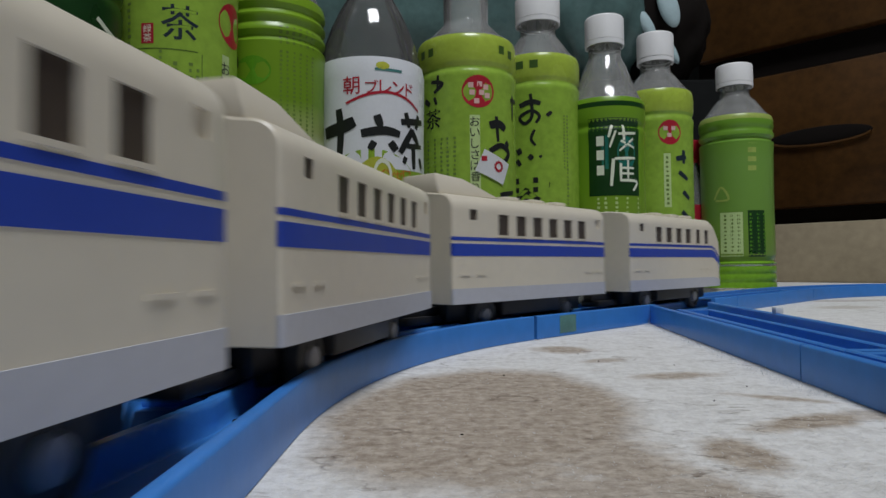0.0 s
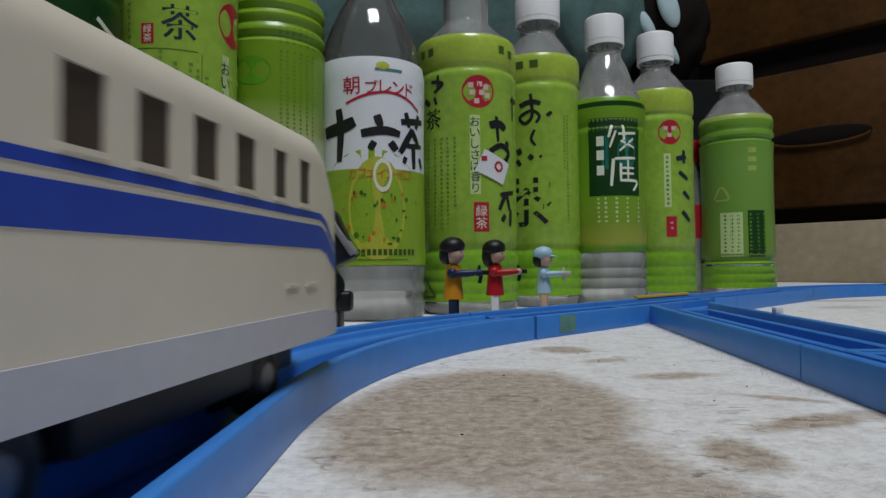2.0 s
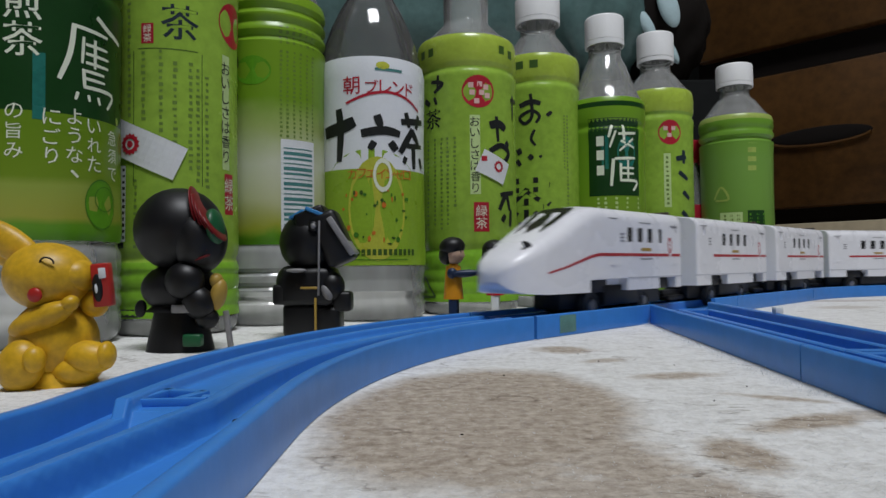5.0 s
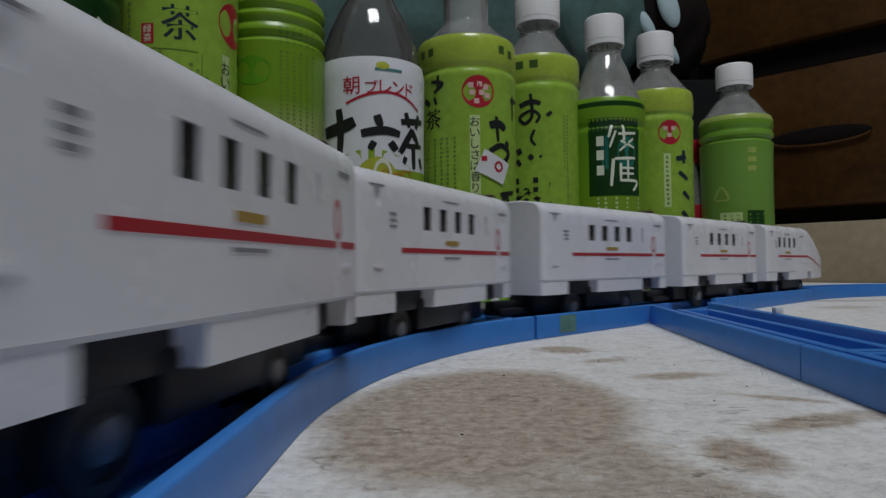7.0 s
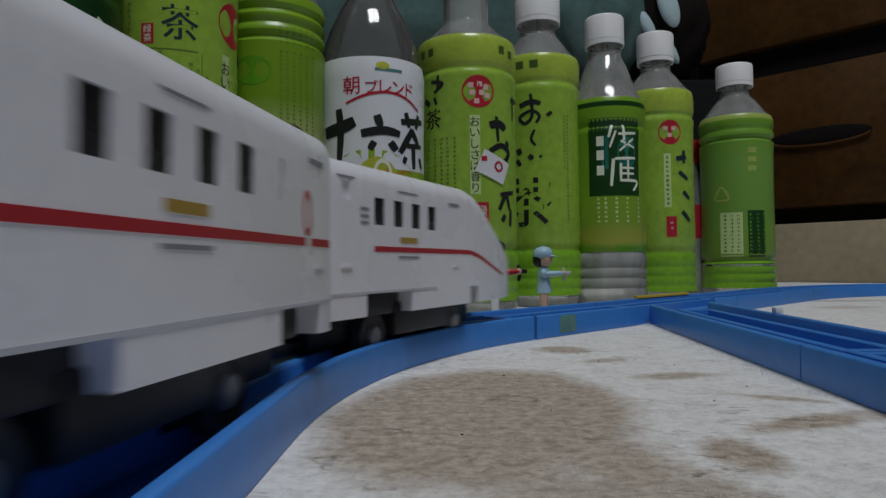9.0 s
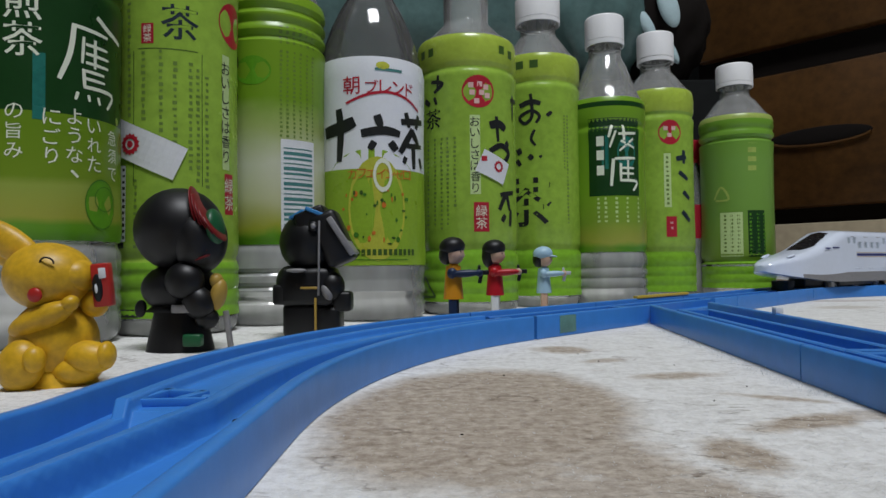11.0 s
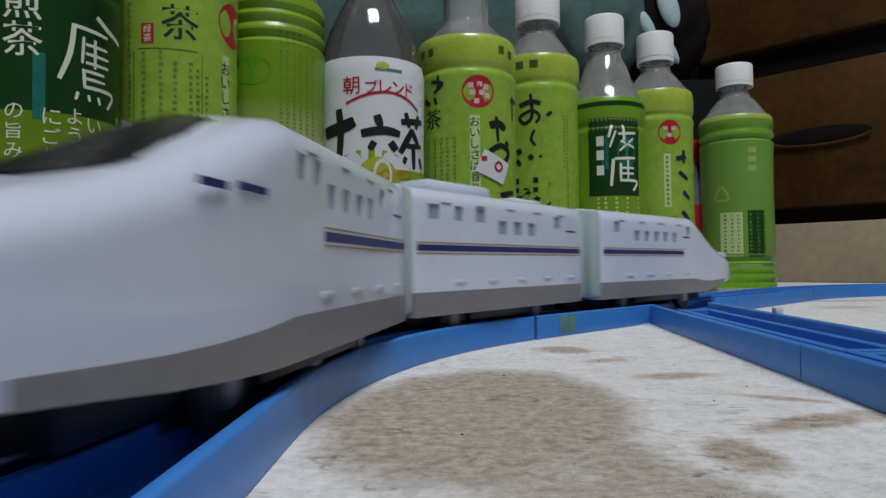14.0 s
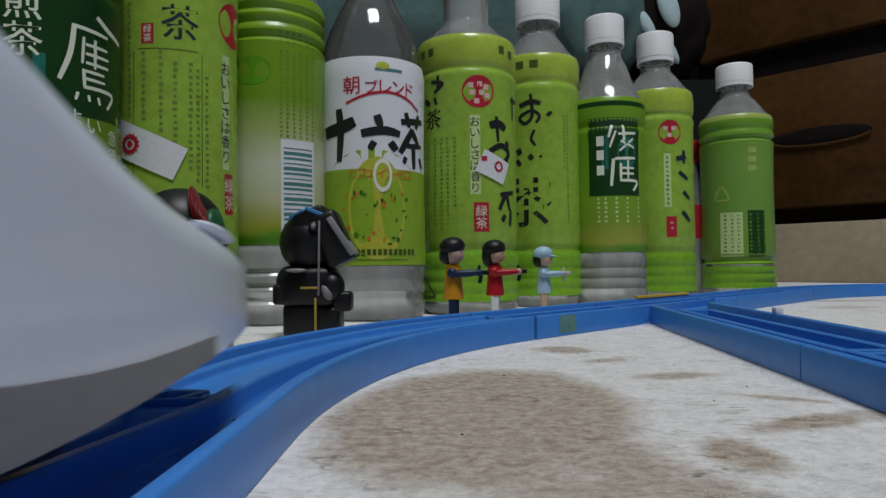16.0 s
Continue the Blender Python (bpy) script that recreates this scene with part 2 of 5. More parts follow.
    brown.color_ramp.elements[0].position, brown.color_ramp.elements[0].color = 0.36, (0.26, 0.205, 0.155, 1)
    brown.color_ramp.elements[1].position, brown.color_ramp.elements[1].color = 0.62, (0.56, 0.49, 0.41, 1)
    nt.links.new(math_node("ADD", math_node("MULTIPLY", fine.outputs["Fac"], 0.6), math_node("MULTIPLY", fibre.outputs["Fac"], 0.4)), brown.inputs[0])
    # thin dark creases where the torn face folds
    fold = noise_node(15, 5, 0.62, (1, 1.9, 1))
    crease = nt.nodes.new("ShaderNodeMapRange")
    crease.inputs["From Min"].default_value, crease.inputs["From Max"].default_value = 0.0, 0.011
    crease.inputs["To Min"].default_value, crease.inputs["To Max"].default_value = 1.0, 0.0
    nt.links.new(math_node("ABSOLUTE", math_node("SUBTRACT", fold.outputs["Fac"], 0.5), 0), crease.inputs["Value"])
    thin = nt.nodes.new("ShaderNodeMapRange")
    thin.inputs["From Min"].default_value, thin.inputs["From Max"].default_value = 0.5, 0.62
    nt.links.new(edge.outputs["Fac"], thin.inputs["Value"])
    worn = math_node("MULTIPLY", crease.outputs[0], thin.outputs[0])
    dark = nt.nodes.new("ShaderNodeMix")
    dark.data_type = "RGBA"
    dark.inputs["B"].default_value = (0.15, 0.11, 0.08, 1)
    nt.links.new(math_node("MULTIPLY", worn, 0.75), dark.inputs["Factor"])
    mx = nt.nodes.new("ShaderNodeMix")
    mx.data_type = "RGBA"
    nt.links.new(total, mx.inputs["Factor"])
    nt.links.new(white.outputs[0], mx.inputs["A"])
    nt.links.new(brown.outputs[0], mx.inputs["B"])
    nt.links.new(mx.outputs["Result"], dark.inputs["A"])
    nt.links.new(dark.outputs["Result"], b.inputs["Base Color"])
    h = math_node("ADD", math_node("MULTIPLY", fine.outputs["Fac"], 0.5), math_node("ADD", math_node("MULTIPLY", fibre.outputs["Fac"], 0.5), math_node("MULTIPLY", mid.outputs["Fac"], 0.6)))
    h = math_node("SUBTRACT", h, math_node("ADD", math_node("MULTIPLY", total, 0.18), math_node("MULTIPLY", worn, 0.3)))
    bp = nt.nodes.new("ShaderNodeBump")
    bp.inputs["Strength"].default_value, bp.inputs["Distance"].default_value = 0.9, 0.0016
    nt.links.new(h, bp.inputs["Height"])
    nt.links.new(bp.outputs[0], b.inputs["Normal"])
    return m


TORN = board_material()


# ---- mesh helpers ----
def part(name, bm, material, parent=None, label="", smooth=True, sharp=35):
    me = bpy.data.meshes.new(name)
    bmesh.ops.recalc_face_normals(bm, faces=bm.faces)
    bm.to_mesh(me)
    bm.free()
    for m in (material if isinstance(material, (list, tuple)) else [material]):
        me.materials.append(m)
    if smooth:
        me.polygons.foreach_set("use_smooth", [True] * len(me.polygons))
        me.set_sharp_from_angle(angle=radians(sharp))
    ob = new(name, me)
    if parent is not None:
        ob.parent = parent
    if label:
        tagged(ob, label)
    return ob


def box(bm, x0, x1, y0, y1, z0, z1, bevel=0.0, mi=0):
    m = Matrix.Translation(((x0 + x1) / 2, (y0 + y1) / 2, (z0 + z1) / 2)) @ Matrix.Diagonal((x1 - x0, y1 - y0, z1 - z0, 1))
    r = bmesh.ops.create_cube(bm, size=1.0, matrix=m)
    fs = {f for v in r["verts"] for f in v.link_faces}
    for f in fs:
        f.material_index = mi
    if bevel:
        es = {e for v in r["verts"] for e in v.link_edges}
        out = bmesh.ops.bevel(bm, geom=list(es), offset=bevel, segments=2, profile=0.5, affect="EDGES")
        for f in out["faces"]:
            f.material_index = mi


def lathe(profile, seg=48, bm=None, m=None):
    """Turn (radius, height) pairs about the z axis."""
    bm = bm or bmesh.new()
    rings = []
    for r, z in profile:
        if r < 1e-6:
            rings.append([bm.verts.new((0, 0, z))])
        else:
            rings.append([bm.verts.new((r * math.cos(2 * math.pi * i / seg), r * math.sin(2 * math.pi * i / seg), z)) for i in range(seg)])
    for a, b in zip(rings, rings[1:]):
        for i in range(seg):
            j = (i + 1) % seg
            if len(a) == 1 and len(b) == 1:
                continue
            if len(a) == 1:
                bm.faces.new((a[0], b[j], b[i]))
            elif len(b) == 1:
                bm.faces.new((a[i], a[j], b[0]))
            else:
                bm.faces.new((a[i], a[j], b[j], b[i]))
    if m is not None:
        bmesh.ops.transform(bm, matrix=m, verts=[v for r in rings for v in r])
    return bm


def smooth_profile(points, n=5):
    """Catmull-Rom through (radius, height) pairs."""
    p = [points[0], *points, points[-1]]
    out = []
    for i in range(1, len(p) - 2):
        for k in range(n):
            t = k / n
            out.append(tuple(0.5 * (2 * p[i][c] + (p[i + 1][c] - p[i - 1][c]) * t + (2 * p[i - 1][c] - 5 * p[i][c] + 4 * p[i + 1][c] - p[i + 2][c]) * t * t
                                    + (3 * p[i][c] - p[i - 1][c] - 3 * p[i + 1][c] + p[i + 2][c]) * t ** 3) for c in (0, 1)))
    out.append(points[-1])
    return out


# ---- the line of the trains, in plan units: s grows from beside the camera outwards ----
R1 = 254.0
LEAN = radians(9.0)                       # the near straight leans away from the camera
DN = Vector((math.sin(LEAN), math.cos(LEAN)))
PN = Vector((-46.5, 125.0))               # a point of the near straight
D45 = Vector((1, 1)).normalized()
KNEE = PN + DN * ((279.5 - (PN.y - PN.x)) / (DN.y - DN.x))
TAN = R1 * math.tan((math.pi / 4 - LEAN) / 2)
B0, A1 = KNEE - DN * TAN, KNEE + D45 * TAN
SB = 126.0 + (B0 - PN).length
S1 = SB + R1 * (math.pi / 4 - LEAN)
STRAIGHT = 381.0
R2 = 254.0
A2 = A1 + D45 * STRAIGHT
S2 = S1 + STRAIGHT
S3 = S2 + R2 * math.pi / 4
A3 = A2 + Vector((R2 * math.sqrt(0.5), R2 * (1 - math.sqrt(0.5))))


def line_at(s):
    """Place on the line and the heading outwards (angle from +y towards +x)."""
    if s < SB:
        return B0 + DN * (s - SB), LEAN
    if s < S1:
        a = LEAN + (s - SB) / R1
        c = B0 + Vector((DN.y, -DN.x)) * R1
        return c + Vector((-math.cos(a), math.sin(a))) * R1, a
    if s < S2:
        return A1 + D45 * (s - S1), math.pi / 4
    if s < S3:
        a = math.pi / 4 + (s - S2) / R2
        c = A2 + Vector((1, -1)).normalized() * R2
        return c + Vector((-math.cos(a), math.sin(a))) * R2, a
    return A3 + Vector((s - S3, 0)), math.pi / 2


# the other road of the turnout, straight past the camera
RA, YA, XA = 254.5, 125.0, -49.0


def inner_at(s):
    if s < YA:
        return Vector((XA, s)), 0.0
    a = (s - YA) / RA
    return Vector((XA + RA * (1 - math.cos(a)), YA + RA * math.sin(a))), a


# ---- ground and room ----
def ground():
    bm = bmesh.new()
    box(bm, -3.2, 3.6, -3.4, 2.1, -0.05, 0.0)
    return tagged(part("floor", bm, TORN, smooth=False), "pale torn cardboard sheet on the floor", "floor", kind="structure")


ground()
T, W = 10.35, 20.5


def sweep(sec, s0, s1, follow, step=8):
    n = max(2, int((s1 - s0) / step))
    bm = bmesh.new()
    rows = []
    for i in range(n + 1):
        p, a = follow(s0 + (s1 - s0) * i / n)
        side = Vector((math.cos(a), -math.sin(a)))
        rows.append([bm.verts.new(((p.x + side.x * u) * M, (p.y + side.y * u) * M, z * M)) for u, z in sec])
    k = len(sec)
    for a, b in zip(rows, rows[1:]):
        for i in range(k):
            bm.faces.new((a[i], a[(i + 1) % k], b[(i + 1) % k], b[i]))
    bm.faces.new(rows[0])
    bm.faces.new(rows[-1][::-1])
    return bm


def rounded(u0, u1, z0, z1, r=0.7):
    return [(u0, z0), (u0, z1 - r), (u0 + r * .3, z1 - r * .3), (u0 + r, z1), (u1 - r, z1), (u1 - r * .3, z1 - r * .3), (u1, z1 - r), (u1, z0)]


BED = [(-W + 2.9, 0.3), (-W + 2.9, 4.4), (-9.0, 4.4), (-8.8, 8.4), (-8.4, 8.8), (-6.6, 8.8), (-6.2, 8.4), (-6.0, 3.0), (6.0, 3.0), (6.2, 8.4), (6.6, 8.8), (8.4, 8.8), (8.8, 8.4), (9.0, 4.4), (W - 2.9, 4.4), (W - 2.9, 0.3)]


def track_piece(s0, s1, follow=line_at, label="blue plastic toy train track piece", inner=True, outer=True, drop=0.0):
    """A bed with two wheel grooves and a raised middle between two side walls. inner, outer: walls, or the stretch that has one."""
    root = tagged(new("track_rail"), label, "toy track", group="toy train track")
    part("bed", sweep([(u, z - drop) for u, z in BED], s0, s1, follow), BLUE, root, sharp=40)
    for sgn, on in ((1, inner), (-1, outer)):
        if on:
            a, b = (s0, s1) if on is True else on
            part("side_wall", sweep(rounded(*sorted((sgn * (W - 2.9), sgn * W)), 0.2, T), a, b, follow), BLUE, root, sharp=60)
    for c in (s0 + 3, s1 - 3):
        part("cross_bar", sweep(rounded(-6.1, 6.1, 0.3, 8.3, .5), c - 2.6, c + 2.6, follow, 2), BLUE, root, sharp=60)
    return root


for s0, s1 in [(-3180 + 216 * i, -3180 + 216 * (i + 1) - 0.6) for i in range(14)] + [(-156, -91)]:
    track_piece(s0, s1)
INNER_END = inner_at(YA + RA * math.pi / 4)[0]
JOIN = S1 + (INNER_END - A1).dot(D45)
track_piece(JOIN + .5, S1 + 100, label="short blue toy track piece before the junction")
track_piece(S1 + 100.6, S1 + 216, label="blue toy track junction piece open to a branch", inner=(S1 + 180, S1 + 216))
for s0, s1 in [(S1 + 216.6, S2)] + [(S2 + .6, S3)] + [(S3 + .6 + 216 * i, S3 + 216 * (i + 1)) for i in range(11)]:
    track_piece(s0, s1)


def branch_at(s):
    return Vector((94 + 20.7 + (s - 142) * 0.085, s)), 0.085


track_piece(-330, -117, follow=branch_at)
track_piece(-116.4, 180, follow=branch_at)
track_piece(180.6, 352, follow=branch_at, label="blue toy track piece leading into the junction", inner=(180.6, 386), outer=(180.6, 361), drop=0.15)


# ---- the turnout beside the camera: one wide moulded piece with two roads ----
def turnout():
    root = tagged(new("turnout_rail"), "blue plastic toy turnout track with two roads", "toy track", group="toy train track")
    ys = [(-90 + 1.5 * i) for i in range(int((YA + RA * math.pi / 4 + 90) / 1.5) + 1)]

    def to_b(p):
        """Sideways distance from the trains' road."""
        if (p - B0).dot(DN) <= 0:
            return (p - B0).dot(Vector((DN.y, -DN.x)))
        c = B0 + Vector((DN.y, -DN.x)) * R1
        return R1 - (p - c).length

    def ramp(x):
        return min(1, max(0, x / 0.7 + .5))

    def height(u, lo, s):
        """Low beside the outer wall, low beside the inner wall, and a pocket between the two roads."""
        right = min(8.6, max(-6.0, 2 + (s - 80) * 0.17))
        left = lo + 9.8
        g = max(ramp(left - u), ramp(u - right))
        if s < 121:
            g = max(g, min(ramp(u + 13.6), ramp(right - 4.2 - u), ramp(119 - s)))
        rail = max(min(ramp(u - left), ramp(left + 3.0 - u)), min(ramp(u - right + 2.8), ramp(right - u)))
        return 7.0 - 3.0 * g + 2.4 * rail

    bm = bmesh.new()
    rows = []
    nu = 130
    edge = []
    for s in ys:
        p, a = inner_at(s)
        side = Vector((math.cos(a), -math.sin(a)))
        # the outer edge follows the trains' road
        lo = -W
        for _ in range(12):
            lo -= (to_b(p + side * lo) + W)
        lo = min(lo, -W)
        edge.append((p + side * lo, a))
        row = []
        u0, u1 = lo + 2.9, W - 2.9
        for k in range(nu + 1):
            u = u0 + (u1 - u0) * k / nu
            q = p + side * u
            row.append(bm.verts.new((q.x * M, q.y * M, height(u, lo, s) * M)))
        rows.append(row)
    for r, q in zip(rows, rows[1:]):
        for k in range(nu):
            bm.faces.new((r[k], q[k], q[k + 1], r[k + 1]))
    part("bed", bm, BLUE, root, sharp=80)
    part("side_wall", sweep(rounded(W - 2.9, W, 0.2, T), ys[0], ys[-1], inner_at, 4), BLUE, root, sharp=60)

    def edge_at(s):
        i = min(len(edge) - 1, max(0, int(round((s - ys[0]) / 1.5))))
        i0, i1 = max(0, i - 2), min(len(edge) - 1, i + 2)
        d = edge[i1][0] - edge[i0][0]
        return edge[i][0], math.atan2(d.x, d.y)

    part("side_wall", sweep(rounded(0, 2.9, 0.2, T), ys[0], ys[-1], edge_at, 4.5), BLUE, root, sharp=60)
    # the thicker outer lip of the switch half
    part("outer_lip", sweep(rounded(-2.6, 0, 0.2, T - 1.2), 127, 250, edge_at, 4.5), BLUE, root, sharp=60)
    for x, y, sx, sy, turn in ((-57, 131, 2.4, 11, -14), (-52, 133.5, 10, 2.0, -14), (-49, 129, 2.2, 8, -20), (-45, 127.5, 3.0, 2.6, 10), (-52, 125, 14, 1.2, 4)):
        bm = bmesh.new()
        box(bm, -sx / 2 * M, sx / 2 * M, -sy / 2 * M, sy / 2 * M, 0, 1.7 * M, bevel=.3 * M)
        bmesh.ops.transform(bm, matrix=Matrix.Translation((x * M, y * M, 6.8 * M)) @ Matrix.Rotation(radians(turn), 4, "Z"), verts=bm.verts)
        part("switch_lug", bm, BLUE, root)
    # uncut hole: a thin near-black disc gives its shade
    bm = lathe([(0, 0), (2.0 * M, 0), (2.0 * M, .25 * M), (0, .25 * M)], 20, m=Matrix.Translation((-37.8 * M, 125 * M, 4.05 * M)))
    part("pivot_hole", bm, SHADE_AND_BLACK, root, "dark pivot hole")
    return root


turnout()


def on_wall(name, s0, s1, u0, u1, z0, z1, m, words, cat, follow=line_at):
    ob = part(name, sweep(rounded(u0, u1, z0, z1, .3), s0, s1, follow, 6), m)
    return tagged(ob, words, cat)


on_wall("yellow_strip", S1 + 150, S1 + 224, -W - .2, -W + 3.2, T + .05, T + 1.6, YELLOW_STICK, "thin yellow strip lying along the track wall", "strip")
on_wall("green_tape", S1 + 9, S1 + 22, W - .3, W + .15, 1.5, 9.6, TAPE, "scrap of green tape on the track wall", "tape")


# ---- room shell ----
def slab(name, lo, hi, m, label, cat):
    bm = bmesh.new()
    box(bm, lo[0], hi[0], lo[1], hi[1], lo[2], hi[2])
    return tagged(part(name, bm, m, smooth=False), label, cat, kind="structure")


# this wall alone is blackened, for the darkness behind the row
slab("wall_north", (-3.2, 1.95, 0), (3.6, 2.1, 2.5), UNLIT_BACKDROP, "dark wall behind the bottles", "wall")
slab("wall_south", (-3.2, -3.4, 0), (3.6, -3.3, 2.5), ROOM, "plain room wall", "wall")
slab("wall_west", (-3.2, -3.3, 0), (-3.1, 1.95, 2.5), ROOM, "plain room wall", "wall")
slab("wall_east", (3.5, -3.3, 0), (3.6, 1.95, 2.5), ROOM, "plain room wall", "wall")
slab("ceiling", (-3.2, -3.4, 2.5), (3.6, 2.1, 2.6), ROOM, "plain room ceiling", "ceiling")


# ---- trains: local x points the way the train runs, y to its left, z up from the board ----
HW, ZB, ZR, ZT = 18.5, 18.0, 55.0, 62.0


def loft(stations, levels, holes, depth=1.0):
    """Skin over stations (x, half width, bottom, shoulder, top). holes: (station index, low level, high level) sunk into both sides."""
    bm = bmesh.new()
    z0, zr0 = levels[0], levels[-1]
    rings = []
    n = 7
    for x, hw, zb, zr, zt in stations:
        half = [(hw, zb + (l - z0) * (zr - zb) / (zr0 - z0)) for l in levels]
        r = min(hw * 0.6, 6.5)
        for i in range(1, n + 1):
            a = i / n * math.pi / 2
            half.append((hw - r + r * math.cos(a), zr + (zt - zr) * 0.86 * math.sin(a)))
        half.append((hw * 0.3, zt - 0.3 * (zt - zr) * 0.1))
        full = half + [(-y, z) for y, z in reversed(half)]
        rings.append([bm.verts.new((x * M, y * M, z * M)) for y, z in full])
    k, nl = len(rings[0]), len(levels)
    holeset = {}
    for i, a, b, *deep in holes:
        for j in range(a, b):
            holeset[(i, j)] = deep[0] if deep else depth
            holeset[(i, k - 2 - j)] = -holeset[(i, j)]
    for i, (p, q) in enumerate(zip(rings, rings[1:])):
        sunk = {}
        for j in range(k):
            f = (p[j], q[j], q[(j + 1) % k], p[(j + 1) % k])
            side = holeset.get((i, j))
            if side:
                g = [bm.verts.new(v.co - Vector((0, side * M, 0))) for v in f]
                near = ((i, j - 1), (i + 1, j), (i, j + 1), (i - 1, j))
                deep = abs(side) > 3
                if deep:
                    sunk[j] = g
                for c in range(4):
                    if near[c] in holeset or (deep and (j, c) in ((0, 0), (k - 2, 2))):
                        continue
                    bm.faces.new((f[c], f[(c + 1) % 4], g[(c + 1) % 4], g[c]))
                bm.faces.new(g)
            elif j == k - 1 and 0 in sunk and k - 2 in sunk:
                bm.faces.new((sunk[k - 2][3], sunk[k - 2][2], sunk[0][1], sunk[0][0]))
            else:
                bm.faces.new(f)
    bm.faces.new(rings[0])
    bm.faces.new(rings[-1][::-1])
    return bm


def band(stations, levels, z_low, z_high, lift=0.12, x_from=None, x_to=None, sides=(1, -1)):
    """A printed band that follows the side of a lofted body."""
    bm = bmesh.new()
    z0, zr0 = levels[0], levels[-1]
    for side in sides:
        rows = []
        for x, hw, zb, zr, zt in stations:
            if (x_from is not None and x < x_from - .01) or (x_to is not None and x > x_to + .01):
                continue
            k = (zr - zb) / (zr0 - z0)
            y = side * (hw + lift)
            yb = side * (hw - 0.5)
            zl, zh = zb + (z_low - z0) * k, zb + (z_high - z0) * k
            rows.append([bm.verts.new((x * M, b * M, c * M)) for b, c in ((y, zl), (y, zh), (yb, zh), (yb, zl))])
        for p, q in zip(rows, rows[1:]):
            for j in range(4):
                bm.faces.new((p[j], q[j], q[(j + 1) % 4], p[(j + 1) % 4]))
        if len(rows) > 1:
            bm.faces.new(rows[0])
            bm.faces.new(rows[-1][::-1])
    return bm


def stripe(name, stations, levels, z_low, z_high, m, root, label="", lift=0.12, sides=(1, -1)):
    for side in sides:
        part(name, band(stations, levels, z_low, z_high, lift, sides=(side,)), m, root, label)


def stations_for(L, wins, front, rear):
    """Station list with cuts at the window edges. front, rear: lists of (distance from the end, half width, bottom, shoulder, top)."""
    out = [(L / 2 - d, hw, zb, zr, zt) for d, hw, zb, zr, zt in front]
    out += [(-L / 2 + d, hw, zb, zr, zt) for d, hw, zb, zr, zt in rear]
    for c, w in wins:
        for e in (c - w / 2, c + w / 2):
            out.append((e, HW, ZB, ZR, ZT))
    out.sort()
    return out


PANES = {}


def pane(w, h, m):
    key = (round(w, 2), round(h, 2), m.name)
    if key not in PANES:
        bm = bmesh.new()
        box(bm, -w / 2 * M, w / 2 * M, -0.25 * M, 0.25 * M, -h / 2 * M, h / 2 * M)
        me = bpy.data.meshes.new("window")
        bm.to_mesh(me)
        bm.free()
        me.materials.append(m)
        PANES[key] = me
    return PANES[key]


def wheel_set(root, x):
    ws = new("wheelset")
    ws.parent = root
    ws.location = (x * M, 0, 12.2 * M)
    for side in (1, -1):
        turn = Matrix.Rotation(-side * math.pi / 2, 4, "X") @ Matrix.Translation((0, 0, 8.4 * M))
        r = 7.2
        prof = [(0, 0), (r * .95, 0), (r, .4), (r, 3.6), (r * .93, 4), (r * .72, 4), (r * .68, 3.4), (0, 3.4)]
        w = part("wheel", lathe([(a * M, b * M) for a, b in prof], 28, m=turn), TYRE, ws)
        bm = lathe([(0, 3.4 * M), (3.1 * M, 3.4 * M), (2.7 * M, 4.8 * M), (0, 5.0 * M)], 16, m=turn)
        part("hub", bm, HUB, ws)
    return ws


def chassis(root, L, axles, x_front=0, x_rear=0):
    bm = bmesh.new()
    box(bm, (-L / 2 + 8 + x_rear) * M, (L / 2 - 8 - x_front) * M, -8.2 * M, 8.2 * M, 10.5 * M, 20 * M, bevel=1 * M)
    part("chassis", bm, BLACK, root)
    bm = bmesh.new()
    box(bm, (min(axles) + 9) * M, (max(axles) - 9) * M, -14.5 * M, 14.5 * M, 11.5 * M, 22 * M, bevel=1 * M)
    part("underframe", bm, BLACK, root, "black box under the floor")
    for a in axles:
        bm = bmesh.new()
        box(bm, (a - 11) * M, (a + 11) * M, -7.9 * M, 7.9 * M, 7.4 * M, 14 * M, bevel=0.8 * M)
        part("axle_box", bm, BLACK, root)


def coupling(root, x0, x1):
    bm = bmesh.new()
    box(bm, x0 * M, x1 * M, -3 * M, 3 * M, 13 * M, 16.5 * M, bevel=0.6 * M)
    box(bm, (x0 + 2) * M, (x1 - 2) * M, -6 * M, 6 * M, 10 * M, 13.2 * M, bevel=0.6 * M)
    part("coupling", bm, BLACK, root)


def put_panes(root, wins, z_low, z_high, m):
    for c, w in wins:
        for side in (1, -1):
            ob = new("window", pane(w - .1, z_high - z_low - .1, m))
            ob.parent = root
            ob.location = (c * M, side * (HW - 0.75) * M, (z_low + z_high) / 2 * M)


def seam(root, stations, levels, z, m):
    stripe("seam", stations, levels, z - 0.35, z + 0.35, m, root, "", 0.16)


FLAT = [(0, HW - 0.9, ZB, ZR, ZT - .5), (0.5, HW - 0.25, ZB, ZR, ZT), (1.4, HW, ZB, ZR, ZT)]
END_CREAM = [(0, 12, ZB + 3, 35, 40), (0.8, 14.6, ZB + 1, 37.5, 44), (2.5, 16.2, ZB, 41, 48.5), (6, 17.5, ZB, 45.5, 53), (11, 18.1, ZB, 49.5, 57), (14.5, 18.4, ZB, 53, 60.3), (18.5, HW, ZB, ZR, ZT)]


